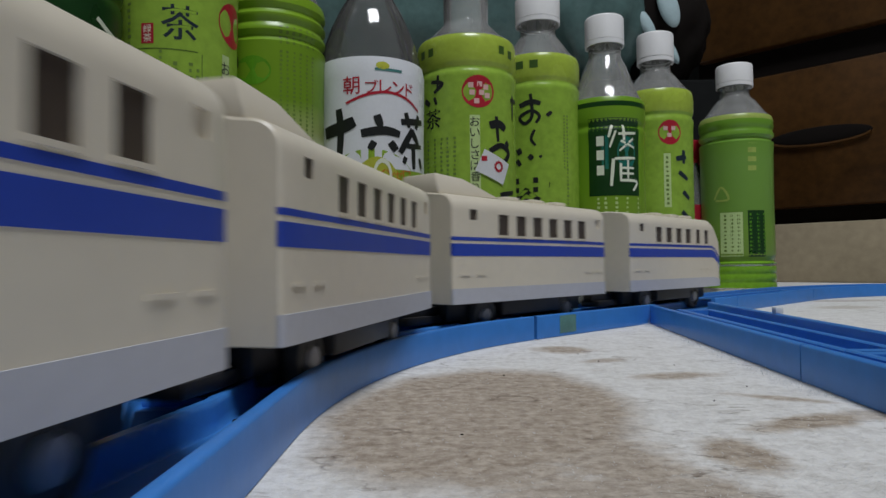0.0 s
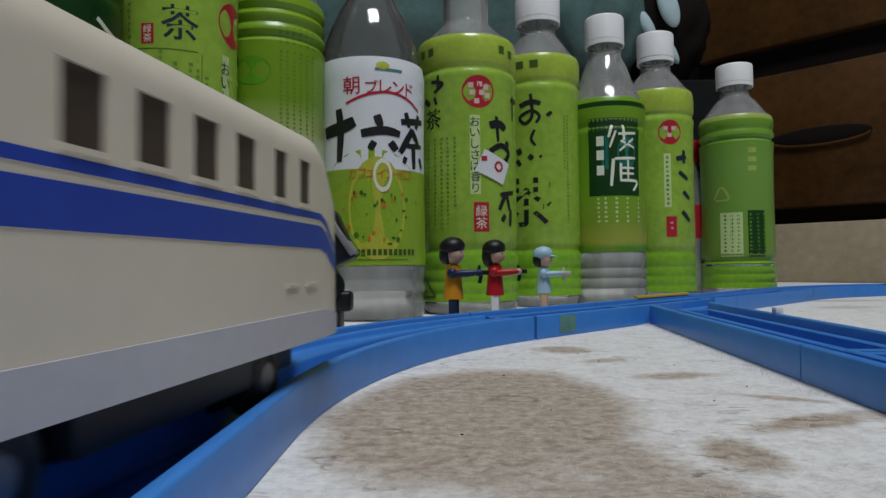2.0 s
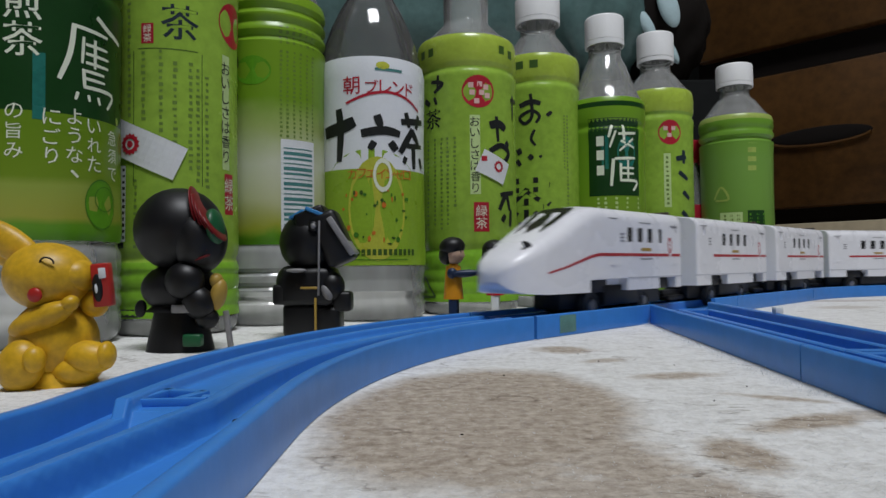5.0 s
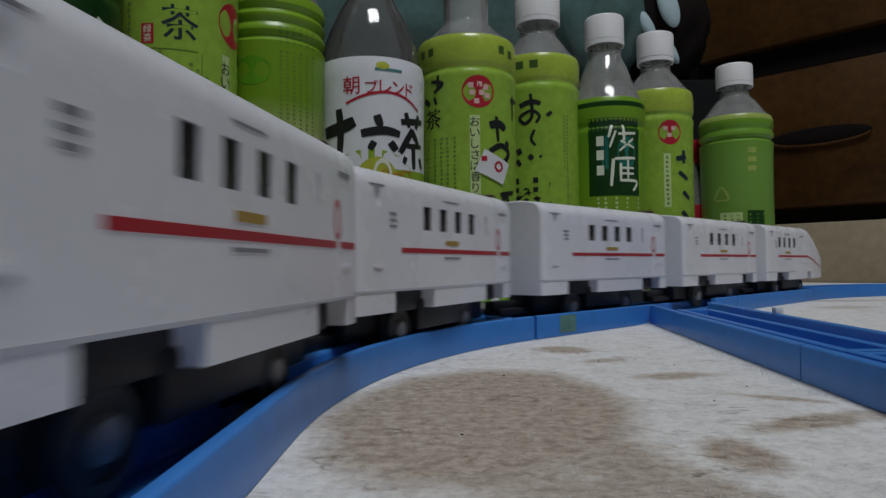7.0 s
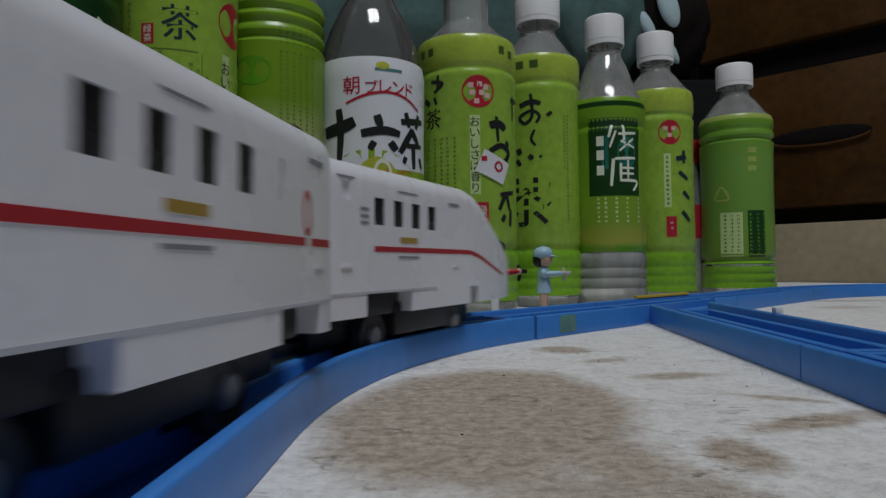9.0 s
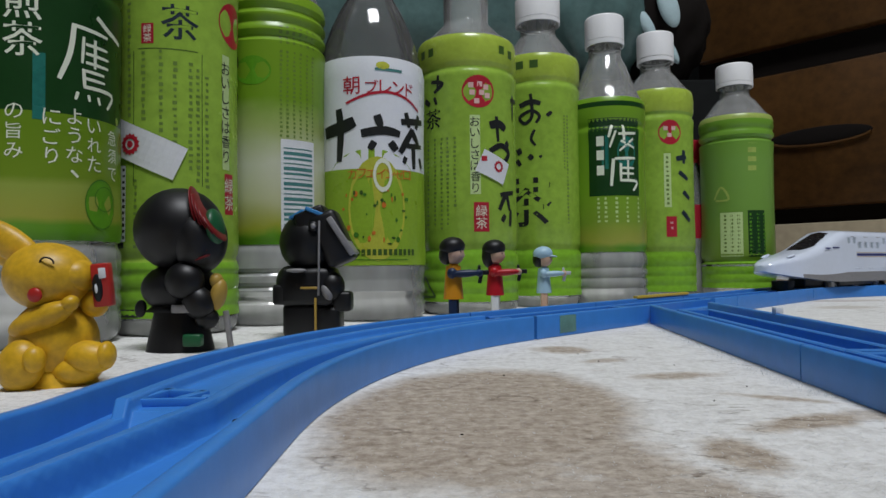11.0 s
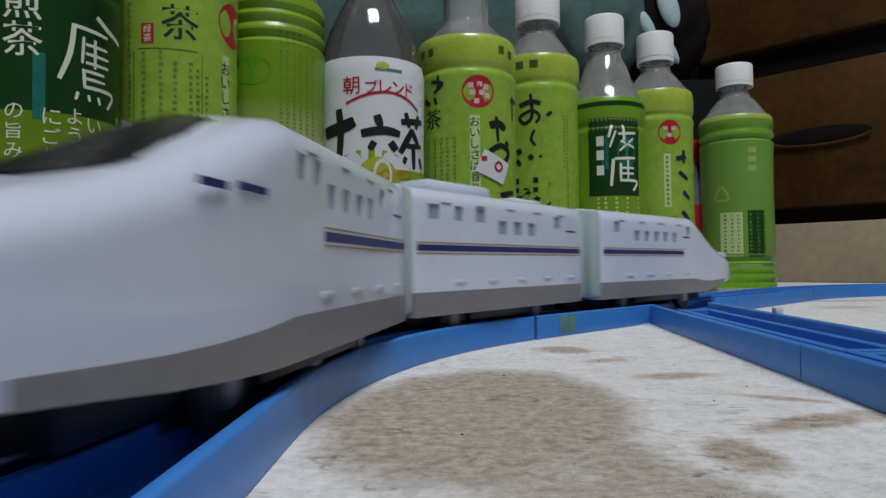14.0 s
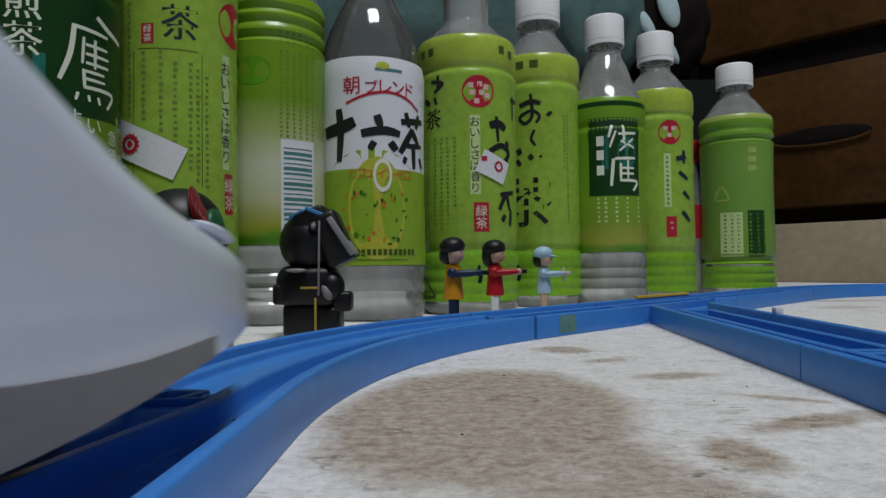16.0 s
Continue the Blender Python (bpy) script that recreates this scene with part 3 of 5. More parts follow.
def cream_car(L, tail=False):
    root = tagged(new("cream_train_car"), "cream toy express train car with blue stripes" + (" and rounded end" if tail else ""), "toy train car", group="cream toy train")
    levels = [18, 24.4, 36.4, 41.6, 45.2, 50.8, 53.8, 55]
    big = [(L / 2 - f * 119, 7.0) for f in (.27, .375, .48, .585)] + [(L / 2 - f * 119, 5.6 if tail else 7.0) for f in ((.70, .80) if tail else (.69, .795))]
    small = [(L / 2 - .105 * 119, 4.6)] + ([] if tail else [(L / 2 - .92 * 119, 4.6)])
    st = stations_for(L, big + small, FLAT, END_CREAM if tail else FLAT)
    xs = [s[0] for s in st]
    idx = lambda c, w: min(range(len(xs)), key=lambda i: abs(xs[i] - (c - w / 2)))
    holes = [(idx(c, w), 4, 6) for c, w in big] + [(idx(c, w), 5, 7) for c, w in small]
    part("body", loft(st, levels, holes), CREAM, root)
    put_panes(root, big, 45.2, 53.8, PANE_BROWN)
    put_panes(root, small[:1], 50.8, 55, PANE_BROWN)
    stripe("thick_stripe", st, levels, 36.6, 41.4, STRIPE_BLUE, root, "broad blue stripe")
    stripe("thin_stripe", st, levels, 42.6, 44.0, STRIPE_BLUE, root, "thin blue stripe")
    stripe("skirt", st, levels, 18.0, 24.0, SKIRT_GREY, root, "pale grey skirt", 0.35)
    # mouldings along the side: window sills and door lines
    for c, w in big:
        bm = bmesh.new()
        box(bm, (c - w / 2 - .4) * M, (c + w / 2 + .4) * M, 18.3 * M, 18.95 * M, 44.5 * M, 45.2 * M)
        part("window_sill", bm, CREAM, root)
    for x in (L / 2 - 7, L / 2 - 17, -L / 2 + (24 if tail else 7), -L / 2 + (34 if tail else 17)):
        bm = bmesh.new()
        box(bm, (x - 3) * M, (x + 3) * M, 18.3 * M, 18.85 * M, 29 * M, 29.7 * M)
        part("step", bm, CREAM, root)
    if not tail:
        bm = bmesh.new()
        a = [bm.verts.new((x * M, y * M, z * M)) for x, y, z in ((L / 2 - .5, 11, 61), (L / 2 - .5, 9, 69.5), (L / 2 - 18, 9, 68.5), (L / 2 - 42, 10, 61.5))]
        b = [bm.verts.new((v.co.x, -v.co.y, v.co.z)) for v in a]
        for i in range(4):
            bm.faces.new((a[i], a[(i + 1) % 4], b[(i + 1) % 4], b[i]))
        bm.faces.new(a)
        bm.faces.new(b[::-1])
        bmesh.ops.bevel(bm, geom=bm.edges[:], offset=1.0 * M, segments=2, profile=.5, affect="EDGES")
        part("roof_fairing", bm, CREAM, root)
    for f in (.45, .62, .78):
        bm = bmesh.new()
        x = L / 2 - f * 119
        box(bm, (x - 5) * M, (x + 5) * M, -8 * M, 8 * M, 60.5 * M, 63.6 * M, bevel=1 * M)
        part("roof_unit", bm, CREAM, root)
    ax = (L / 2 - 27, L / 2 - 89)
    chassis(root, L, ax)
    ws = [wheel_set(root, a) for a in ax]
    coupling(root, L / 2 - 9, L / 2 + 14)
    return root, ws


def white_nose(d0):
    """Wedge nose of the white train."""
    return [(0, 4, 24, 27, 29), (1.5, 8.5, 21.5, 29.5, 32.5), (5, 12, 19.5, 31.5, 36), (12, 14.5, 18.5, 34, 40.5), (22, 16.3, 18, 37.5, 45.5), (34, 17.5, 18, 42.5, 51.5),
            (46, 18.2, 18, 48.5, 58), (54, HW, ZB, 52.5, 61), (62, HW, ZB, ZR, ZT)]


def white_car(L, nose=0):
    root = tagged(new("white_train_car"), "white toy train car with a red line" + (" and wedge nose" if nose else ""), "toy train car", group="white toy train")
    levels = [18, 24.4, 36.0, 37.6, 43.6, 49.6, 51.4, 55]
    x0 = L / 2 - (66 if nose == 1 else 0)
    x1 = -L / 2 + (66 if nose == -1 else 0)
    mid, span = (x0 + x1) / 2, x0 - x1
    nb = 4 if nose else 5
    big = [(mid + (i - (nb - 1) / 2) * (-11.0 if nose else -12.0) - (6 if not nose else 0), 5.8) for i in range(nb)]
    small = [(x0 - 10, 4.0)] if nose != 1 else []
    if nose != -1:
        small.append((x1 + 9, 4.0))
    ax = (x0 - (33 if nose != 1 else -2), x1 + (36 if nose != -1 else -2))
    arches = [(ax[0], 26.0), (x1 + (18 if nose != -1 else -2), 20.0)]
    st = stations_for(L, big + small + [a for a in arches if x1 < a[0] - a[1] / 2 and a[0] + a[1] / 2 < x0], white_nose(0) if nose == 1 else FLAT, white_nose(0) if nose == -1 else FLAT)
    xs = [s[0] for s in st]
    idx = lambda c, w: min(range(len(xs)), key=lambda i: abs(xs[i] - (c - w / 2)))
    holes = [(idx(c, w), 4, 6) for c, w in big] + [(idx(c, w), 5, 7) for c, w in small]
    holes += [(i, 0, 1, 5.5) for i in range(len(xs) - 1) if any(abs((xs[i] + xs[i + 1]) / 2 - a) < w / 2 for a, w in arches)]
    part("body", loft(st, levels, holes, 0.8), WHITE, root)
    put_panes(root, big, 43.6, 51.4, PANE)
    a, b = x1 + (16 if nose != -1 else -4), x0 - (24 if nose != 1 else -4)
    line = [(a, HW, ZB, ZR, ZT), (b, HW, ZB, ZR, ZT)]
    stripe("red_line", line, levels, 36.0, 37.6, STRIPE_RED, root, "red line along the side")
    if nose != -1:
        stripe("red_line", [(x1 + 2, HW, ZB, ZR, ZT), (x1 + 13, HW, ZB, ZR, ZT)], levels, 36.0, 37.6, STRIPE_RED, root, "red line along the side")
    for side in (1, -1):
        y0, y1 = (18.3, 18.65) if side > 0 else (-18.65, -18.3)
        bm = bmesh.new()
        box(bm, (mid - 6) * M, (mid + 5) * M, y0 * M, y1 * M, 38.9 * M, 40.6 * M)
        part("crest", bm, GOLD, root, "small gold crest bar")
        for nm, xa, xb, za, zb in (("print_bar", mid - 7, mid + 6, 34.2, 34.9), ("print_bar", mid - 6, mid + 6, 54.0, 54.5), ("print_bar", x0 - 21, x0 - 17, 47.2, 48.2), ("print_bar", x0 - 21, x0 - 17, 45.4, 46.2),
                                   ("print_bar", x0 - 21, x0 - 17, 43.6, 44.4), ("print_bar", x0 - 14, x0 - 6, 55.4, 55.9), ("print_bar", x1 + 6, x1 + 14, 52.6, 53.8)):
            bm = bmesh.new()
            box(bm, xa * M, xb * M, y0 * M, y1 * M, za * M, zb * M)
            part(nm, bm, GREY_PRINT, root)
        for xa in (x0 - 10, x1 + 9):
            bm = bmesh.new()
            box(bm, (xa - 2.4) * M, (xa + 2.4) * M, min(side * 18.3, side * 18.9) * M, max(side * 18.3, side * 18.9) * M, 31.5 * M, 32.3 * M)
            part("door_step", bm, WHITE, root)
        if not nose or nose == 1:
            # looped red emblem near the rear door
            bm = bmesh.new()
            cx, cz = x1 + 15, 42.5
            ring_pts = []
            for k in range(20):
                an = 2 * math.pi * k / 20
                ring_pts.append([bm.verts.new(((cx + rr * 2.3 * math.cos(an)) * M, side * yy * M, (cz + rr * 4.6 * math.sin(an)) * M)) for rr, yy in ((1, 18.62), (.72, 18.62), (.72, 18.3), (1, 18.3))])
            for k in range(20):
                p, q = ring_pts[k], ring_pts[(k + 1) % 20]
                for j in range(4):
                    bm.faces.new((p[j], q[j], q[(j + 1) % 4], p[(j + 1) % 4]))
            part("emblem", bm, STRIPE_RED, root, "looped red emblem")
    seam(root, [s for s in st if x1 - .1 <= s[0] <= x0 + .1], levels, 24.6, SKIRT_GREY)
    # black plates added inside the white recesses to give their shade
    for a, w in arches:
        for side in (1, -1):
            bm = bmesh.new()
            box(bm, (a - w / 2 + 0.8) * M, (a + w / 2 - 0.8) * M, min(side * 12.2, side * 13.9) * M, max(side * 12.2, side * 13.9) * M, 17.4 * M, 23.8 * M, bevel=0.5 * M)
            part("wheel_arch", bm, BLACK, root, "dark wheel recess")
    if nose:
        s = nose
        xe = s * L / 2
        bm = bmesh.new()
        g = [[bm.verts.new(((xe - s * d) * M, y * w * M, (z + (1 - abs(y)) * .5 + .25) * M)) for y in (-1, -.6, 0, .6, 1)] for d, z, w in ((25, 46.0, 7.5), (36, 51.8, 9.5), (47, 57.6, 10.5), (53, 60.2, 10))]
        for p, q in zip(g, g[1:]):
            for j in range(4):
                bm.faces.new((p[j], q[j], q[j + 1], p[j + 1]))
        bmesh.ops.solidify(bm, geom=bm.faces[:], thickness=0.8 * M)
        part("windscreen", bm, PANE, root, "black windscreen")
        for side in (1, -1):
            bm = bmesh.new()
            bmesh.ops.create_uvsphere(bm, u_segments=14, v_segments=8, radius=1, matrix=Matrix.Translation(((xe - s * 15) * M, side * 10.5 * M, 40.4 * M)) @ Matrix.Rotation(radians(-s * 25), 4, "Y") @ Matrix.Diagonal((5 * M, 1.4 * M, 1.6 * M, 1)))
            part("headlight", bm, PANE, root, "slit headlight")
            nose_st = [t for t in st if (t[0] > x0 - 1 if s > 0 else t[0] < x1 + 1) and abs(t[0] - xe) > 20]
            stripe("red_line", nose_st, levels, 36.0, 37.6, STRIPE_RED, root, "red line along the side", .1, (side,))
    bm = bmesh.new()
    box(bm, (x1 + 1) * M, (x1 + 5) * M, -12 * M, 12 * M, 61 * M, 62.8 * M, bevel=.4 * M)
    if nose != -1:
        part("roof_edge", bm, PANE_BROWN, root, "dark roof end strip")
    chassis(root, L, ax, 34 if nose == 1 else 0, 34 if nose == -1 else 0)
    # the body rides a little above the chassis
    for ob in root.children:
        if not ob.name.startswith(("chassis", "underframe", "axle_box")):
            ob.location.z += 1.0 * M
    ws = [wheel_set(root, a) for a in ax]
    if nose != 1:
        coupling(root, L / 2 - 9, L / 2 + 16)
    return root, ws


def bullet_nose():
    return [(0, 4, 25.5, 28.5, 30.5), (1.5, 7, 24.5, 29.5, 32.4), (5, 10, 23.5, 30.3, 34.0), (12, 12.8, 22.4, 31.4, 36.4), (22, 14.8, 21.0, 32.6, 38.6), (34, 16.2, 19.6, 34, 41.0), (46, 17.0, 18.4, 36, 43.8), (58, 17.5, 17, 39, 47.6),
            (70, 18.0, 16, 43, 52.8), (82, 18.3, 15.3, 48, 58), (90, 18.4, 15, 52, 60.9), (96, HW, 15, ZR, ZT)]


def bullet_car(L, nose=0):
    root = tagged(new("bullet_train_car"), "white toy bullet train car with navy line" + (" and duckbill nose" if nose else ""), "toy train car", group="toy bullet train")
    levels = [15, 24.0, 38.2, 40.6, 45.5, 49.6, 51.0, 55]
    nl = 100 if nose == 1 else 78
    tips = [(d * nl / 96, a, b, c, e) for d, a, b, c, e in bullet_nose()]
    flat = [(d, a, 15, c, e) for d, a, b, c, e in FLAT]
    x0 = L / 2 - (nl if nose == 1 else 0)
    x1 = -L / 2 + (nl if nose == -1 else 0)
    mid = (x0 + x1) / 2
    if nose == 1:
        big, small = [(x0 - 22 - i * 10.7, 5.4) for i in range(4)], [(x0 - 4, 4.6), (x0 - 13, 4.6), (x0 - 66, 5.0)]
    elif nose == -1:
        big, small = [(x0 - 36 - i * 11.0, 5.6) for i in range(5)], [(x0 - 15, 6.0), (x1 + 8, 5.0)]
    else:
        big, small = [(L / 2 - 56 - i * 11.5, 6.4) for i in range(3)], [(L / 2 - 11, 6.4), (L / 2 - 26, 5.4), (L / 2 - 40, 6.4), (-L / 2 + 24, 6.0)]
    st = stations_for(L, big + small, tips if nose == 1 else flat, tips if nose == -1 else flat)
    st = [(x, a, 15 if b == ZB else b, c, e) for x, a, b, c, e in st]
    xs = [s[0] for s in st]
    idx = lambda c, w: min(range(len(xs)), key=lambda i: abs(xs[i] - (c - w / 2)))
    holes = [(idx(c, w), 4, 6) for c, w in big] + [(idx(c, w), 5, 7) for c, w in small]
    part("body", loft(st, levels, holes, 0.7), PEARL, root)
    put_panes(root, big, 45.5, 51.0, PANE_GREY)
    put_panes(root, small, 49.6, 55.0, PANE_GREY)
    a, b = x1 + (1.5 if nose != -1 else 14), x0 - (17 if nose == 1 else 1.5)
    line = [(a, HW, 15, ZR, ZT), (b, HW, 15, ZR, ZT)]
    stripe("navy_line", line, levels, 38.2, 40.4, STRIPE_NAVY, root, "navy line along the side")
    for z in (37.2, 41.0):
        stripe("gold_line", line, levels, z, z + .4, GOLD, root, "thin gold line")
    for nm, xa, xb, za, zb in ([("print_bar", x0 + 26, x0 + 34, 44.4, 45.6), ("print_bar", x0 + 12, x0 + 22, 45.0, 46.2)] if nose == 1 else []) + [("print_bar", x1 + 6, x1 + 15, 48.2, 49.0)]:
        bm = bmesh.new()
        box(bm, xa * M, xb * M, 18.2 * M, 18.6 * M, za * M, zb * M)
        part(nm, bm, STRIPE_NAVY, root)
    low = [s for s in st if not nose or abs(s[0] * nose - L / 2) > 27]
    stripe("skirt", low, levels, 15.0, 23.6, SKIRT_DARK, root, "grey lower skirt", 0.3)
    # small vents along the lower side
    for k in range(int((x0 - x1) / 22)):
        x = x1 + 8 + 22 * k
        bm = bmesh.new()
        box(bm, x * M, (x + 7) * M, 18.3 * M, 18.95 * M, 26.4 * M, 27.6 * M, bevel=.2 * M)
        part("vent", bm, PEARL, root)
        bm = bmesh.new()
        box(bm, (x + 9) * M, (x + 15) * M, 18.3 * M, 18.7 * M, 57.2 * M - 1.8 * M, 57.7 * M - 1.8 * M)
        part("print_bar", bm, GREY_PRINT, root)
    ends = ([1] if nose != 1 else []) + ([-1] if nose != -1 else [])
    for e in ends:
        bm = bmesh.new()
        xe = e * L / 2
        box(bm, min(xe - e * 1, xe + e * 7) * M, max(xe - e * 1, xe + e * 7) * M, -18.1 * M, 18.1 * M, 16 * M, 60.6 * M, bevel=2.6 * M)
        part("gangway", bm, GANGWAY, root, "grey-green gangway end")
    if not nose:
        bm = bmesh.new()
        box(bm, (L / 2 - 62) * M, (L / 2 - 20) * M, -9 * M, 9 * M, 60 * M, 66.2 * M, bevel=2.6 * M)
        part("roof_fairing", bm, PEARL, root)
        bm = bmesh.new()
        box(bm, (-L / 2 + 20) * M, (-L / 2 + 44) * M, -8 * M, 8 * M, 60 * M, 63.5 * M, bevel=1.4 * M)
        part("roof_unit", bm, PEARL, root)
    if nose:
        s, xe, q = nose, nose * L / 2, nl / 96
        bm = bmesh.new()
        g = [[bm.verts.new(((xe - s * d * q) * M, y * w * M, (z - abs(y) ** 2 * drop) * M)) for y in (-1, -.6, 0, .6, 1)] for d, z, w, drop in ((46, 44.2, 6.5, .4), (54, 46.9, 9.5, 1.2), (64, 51.0, 11.5, 2.4), (76, 56.3, 12.5, 3.2), (86, 60.3, 12.3, 3.4))]
        for p, r in zip(g, g[1:]):
            for j in range(4):
                bm.faces.new((p[j], r[j], r[j + 1], p[j + 1]))
        bmesh.ops.solidify(bm, geom=bm.faces[:], thickness=0.8 * M)
        part("windscreen", bm, PANE, root, "black windscreen")
        for side in (1, -1):
            bm = bmesh.new()
            bmesh.ops.create_uvsphere(bm, u_segments=12, v_segments=8, radius=1, matrix=Matrix.Translation(((xe - s * 24 * q) * M, side * 11.6 * M, 38.6 * M)) @ Matrix.Rotation(radians(s * 14), 4, "Y") @ Matrix.Diagonal((6 * M, 2.2 * M, 1.1 * M, 1)))
            part("headlight", bm, PEARL, root, "slim moulded headlight")
    ax = (x0 - 30 if nose != 1 else x0 + 14, x1 + 34 if nose != -1 else x1 + 2)
    chassis(root, L, ax, 44 if nose == 1 else 0, 40 if nose == -1 else 0)
    ws = [wheel_set(root, a) for a in ax]
    if nose == 1:
        ws.append(wheel_set(root, x0 - 26))
        bm = bmesh.new()
        box(bm, (L / 2 - 36) * M, (L / 2 - 26) * M, -8 * M, 8 * M, 5.5 * M, 17 * M, bevel=1 * M)
        part("front_guide", bm, BLACK, root)
    else:
        coupling(root, L / 2 + 2, L / 2 + 16)
    return root, ws


def train(makers, gap):
    cars, s = [], 0
    for maker, L, args in makers:
        root, ws = maker(L, *args)
        cars.append((root, ws, s, L))
        s += L + gap
    return cars


one = train([(cream_car, 117, ())] * 3 + [(cream_car, 122, (True,))], 25)
two = train([(white_car, 153, (1,))] + [(white_car, 119, ())] * 4 + [(white_car, 153, (-1,))], 22)
three = train([(bullet_car, 196, (1,)), (bullet_car, 126, ()), (bullet_car, 184, (-1,))], 16)


# ---- bottles ----
def radius_at(profile, z):
    for (r0, z0), (r1, z1) in zip(profile, profile[1:]):
        if z0 <= z <= z1 and z1 > z0:
            return r0 + (r1 - r0) * (z - z0) / (z1 - z0)
    return profile[-1][0]


class Print:
    """Flat shapes laid round a bottle: a runs along the surface from the middle of the side turned to the room, z up."""

    def __init__(self, profile, facing, lift=0.12):
        self.profile, self.facing, self.lift, self.sets = profile, facing, lift, {}

    def vert(self, bm, a, z, extra=0.0):
        rm = self.profile[len(self.profile) // 2][0]
        r = radius_at(self.profile, z) + self.lift + extra
        an = self.facing + a / rm
        return bm.verts.new((r * math.cos(an) * M, r * math.sin(an) * M, z * M))

    def bm(self, m, kind="printed_mark", fresh=True):
        key = len(self.sets) if fresh else (kind, m.name)
        if key not in self.sets:
            self.sets[key] = (bmesh.new(), m, kind)
        return self.sets[key][0]

    def rect(self, m, a, z, w, h, tilt=0.0, extra=0.0, bm=None):
        bm, nx, nz = bm or self.bm(m, "printed_bar"), max(1, int(w / 3)), max(1, int(h / 3))
        c, s = math.cos(radians(tilt)), math.sin(radians(tilt))
        g = []
        for i in range(nx + 1):
            row = []
            for j in range(nz + 1):
                x, y = (i / nx - .5) * w, (j / nz - .5) * h
                row.append(self.vert(bm, a + x * c - y * s, z + x * s + y * c, extra))
            g.append(row)
        for i in range(nx):
            for j in range(nz):
                bm.faces.new((g[i][j], g[i + 1][j], g[i + 1][j + 1], g[i][j + 1]))

    def disc(self, m, a, z, rx, rz, extra=0.0, hole=0.0, teeth=0):
        bm, n = self.bm(m, "printed_disc"), 24 if not teeth else teeth * 2
        o = []
        for k in range(n):
            q = (1.0 if not teeth or k % 2 else 0.82)
            o.append(self.vert(bm, a + q * rx * math.cos(2 * math.pi * k / n), z + q * rz * math.sin(2 * math.pi * k / n), extra))
        i_ = [self.vert(bm, a + max(hole, .02) * rx * math.cos(2 * math.pi * k / n), z + max(hole, .02) * rz * math.sin(2 * math.pi * k / n), extra) for k in range(n)]
        for k in range(n):
            bm.faces.new((o[k], o[(k + 1) % n], i_[(k + 1) % n], i_[k]))
        if not hole:
            bm.faces.new(i_)

    def stroke(self, m, pts, width, extra=0.0):
        """A brush stroke through (a, z) points, thick in the middle and thin at the ends."""
        bm = self.bm(m, "brush_mark")
        fine = smooth_profile(pts, 4) if len(pts) > 2 else [tuple(pts[0][c] + (pts[1][c] - pts[0][c]) * k / 4 for c in (0, 1)) for k in range(5)]
        rows = []
        for i, (x, y) in enumerate(fine):
            p, q = fine[max(0, i - 1)], fine[min(len(fine) - 1, i + 1)]
            dx, dy = q[0] - p[0], q[1] - p[1]
            l = math.hypot(dx, dy) or 1
            w = width * (0.55 + 0.45 * math.sin(math.pi * (0.25 + 0.6 * i / (len(fine) - 1)))) / 2
            rows.append((self.vert(bm, x - dy / l * w, y + dx / l * w, extra), self.vert(bm, x + dy / l * w, y - dx / l * w, extra)))
        for p, q in zip(rows, rows[1:]):
            bm.faces.new((p[0], q[0], q[1], p[1]))

    def bars(self, m, a, z_top, z_low, w, pitch=None, seed=1):
        """A column of small unreadable characters as plain bars."""
        rnd, z, pitch = random.Random(seed), z_top, pitch or w * 1.15
        bm = self.bm(m, "small_print", False)
        while z > z_low:
            self.rect(m, a + rnd.uniform(-.08, .08) * w, z, w * rnd.uniform(.45, .8), pitch * rnd.uniform(.35, .62), bm=bm)
            z -= pitch

    def text(self, m, s, a, z, size, column=False, tilt=0.0, extra=0.0, pitch=1.08, bold=0.0):
        data = bpy.data.curves.new("lettering", "FONT")
        ob = bpy.data.objects.new("lettering", data)
        scene.collection.objects.link(ob)
        data.align_x, data.align_y, data.offset = "CENTER", "CENTER", bold
        data.resolution_u = 2
        bm = self.bm(m, "lettering")
        for k, ch in enumerate(s):
            data.body = ch
            bpy.context.view_layer.update()
            me = bpy.data.meshes.new_from_object(ob.evaluated_get(bpy.context.evaluated_depsgraph_get()))
            xs = [v.co for v in me.vertices]
            if xs:
                lo, hi = [min(v[c] for v in xs) for c in (0, 1)], [max(v[c] for v in xs) for c in (0, 1)]
                off = (0, -(k - (len(s) - 1) / 2) * size * pitch) if column else ((k - (len(s) - 1) / 2) * size * pitch, 0)
                sc = size / max(hi[1] - lo[1], hi[0] - lo[0], 0.55)
                vs = [self.vert(bm, a + off[0] + (v.co.x - (lo[0] + hi[0]) / 2) * sc, z + off[1] + (v.co.y - (lo[1] + hi[1]) / 2) * sc, extra) for v in me.vertices]
                for f in me.polygons:
                    try:
                        bm.faces.new([vs[i] for i in f.vertices])
                    except ValueError:
                        pass
            bpy.data.meshes.remove(me)
        bpy.data.objects.remove(ob)
        bpy.data.curves.remove(data)

    def finish(self, parent):
        for bm, m, kind in self.sets.values():
            ob = part(kind, bm, m, parent, smooth=False)
            if kind == "small_print":
                tagged(ob, kind="stuff")


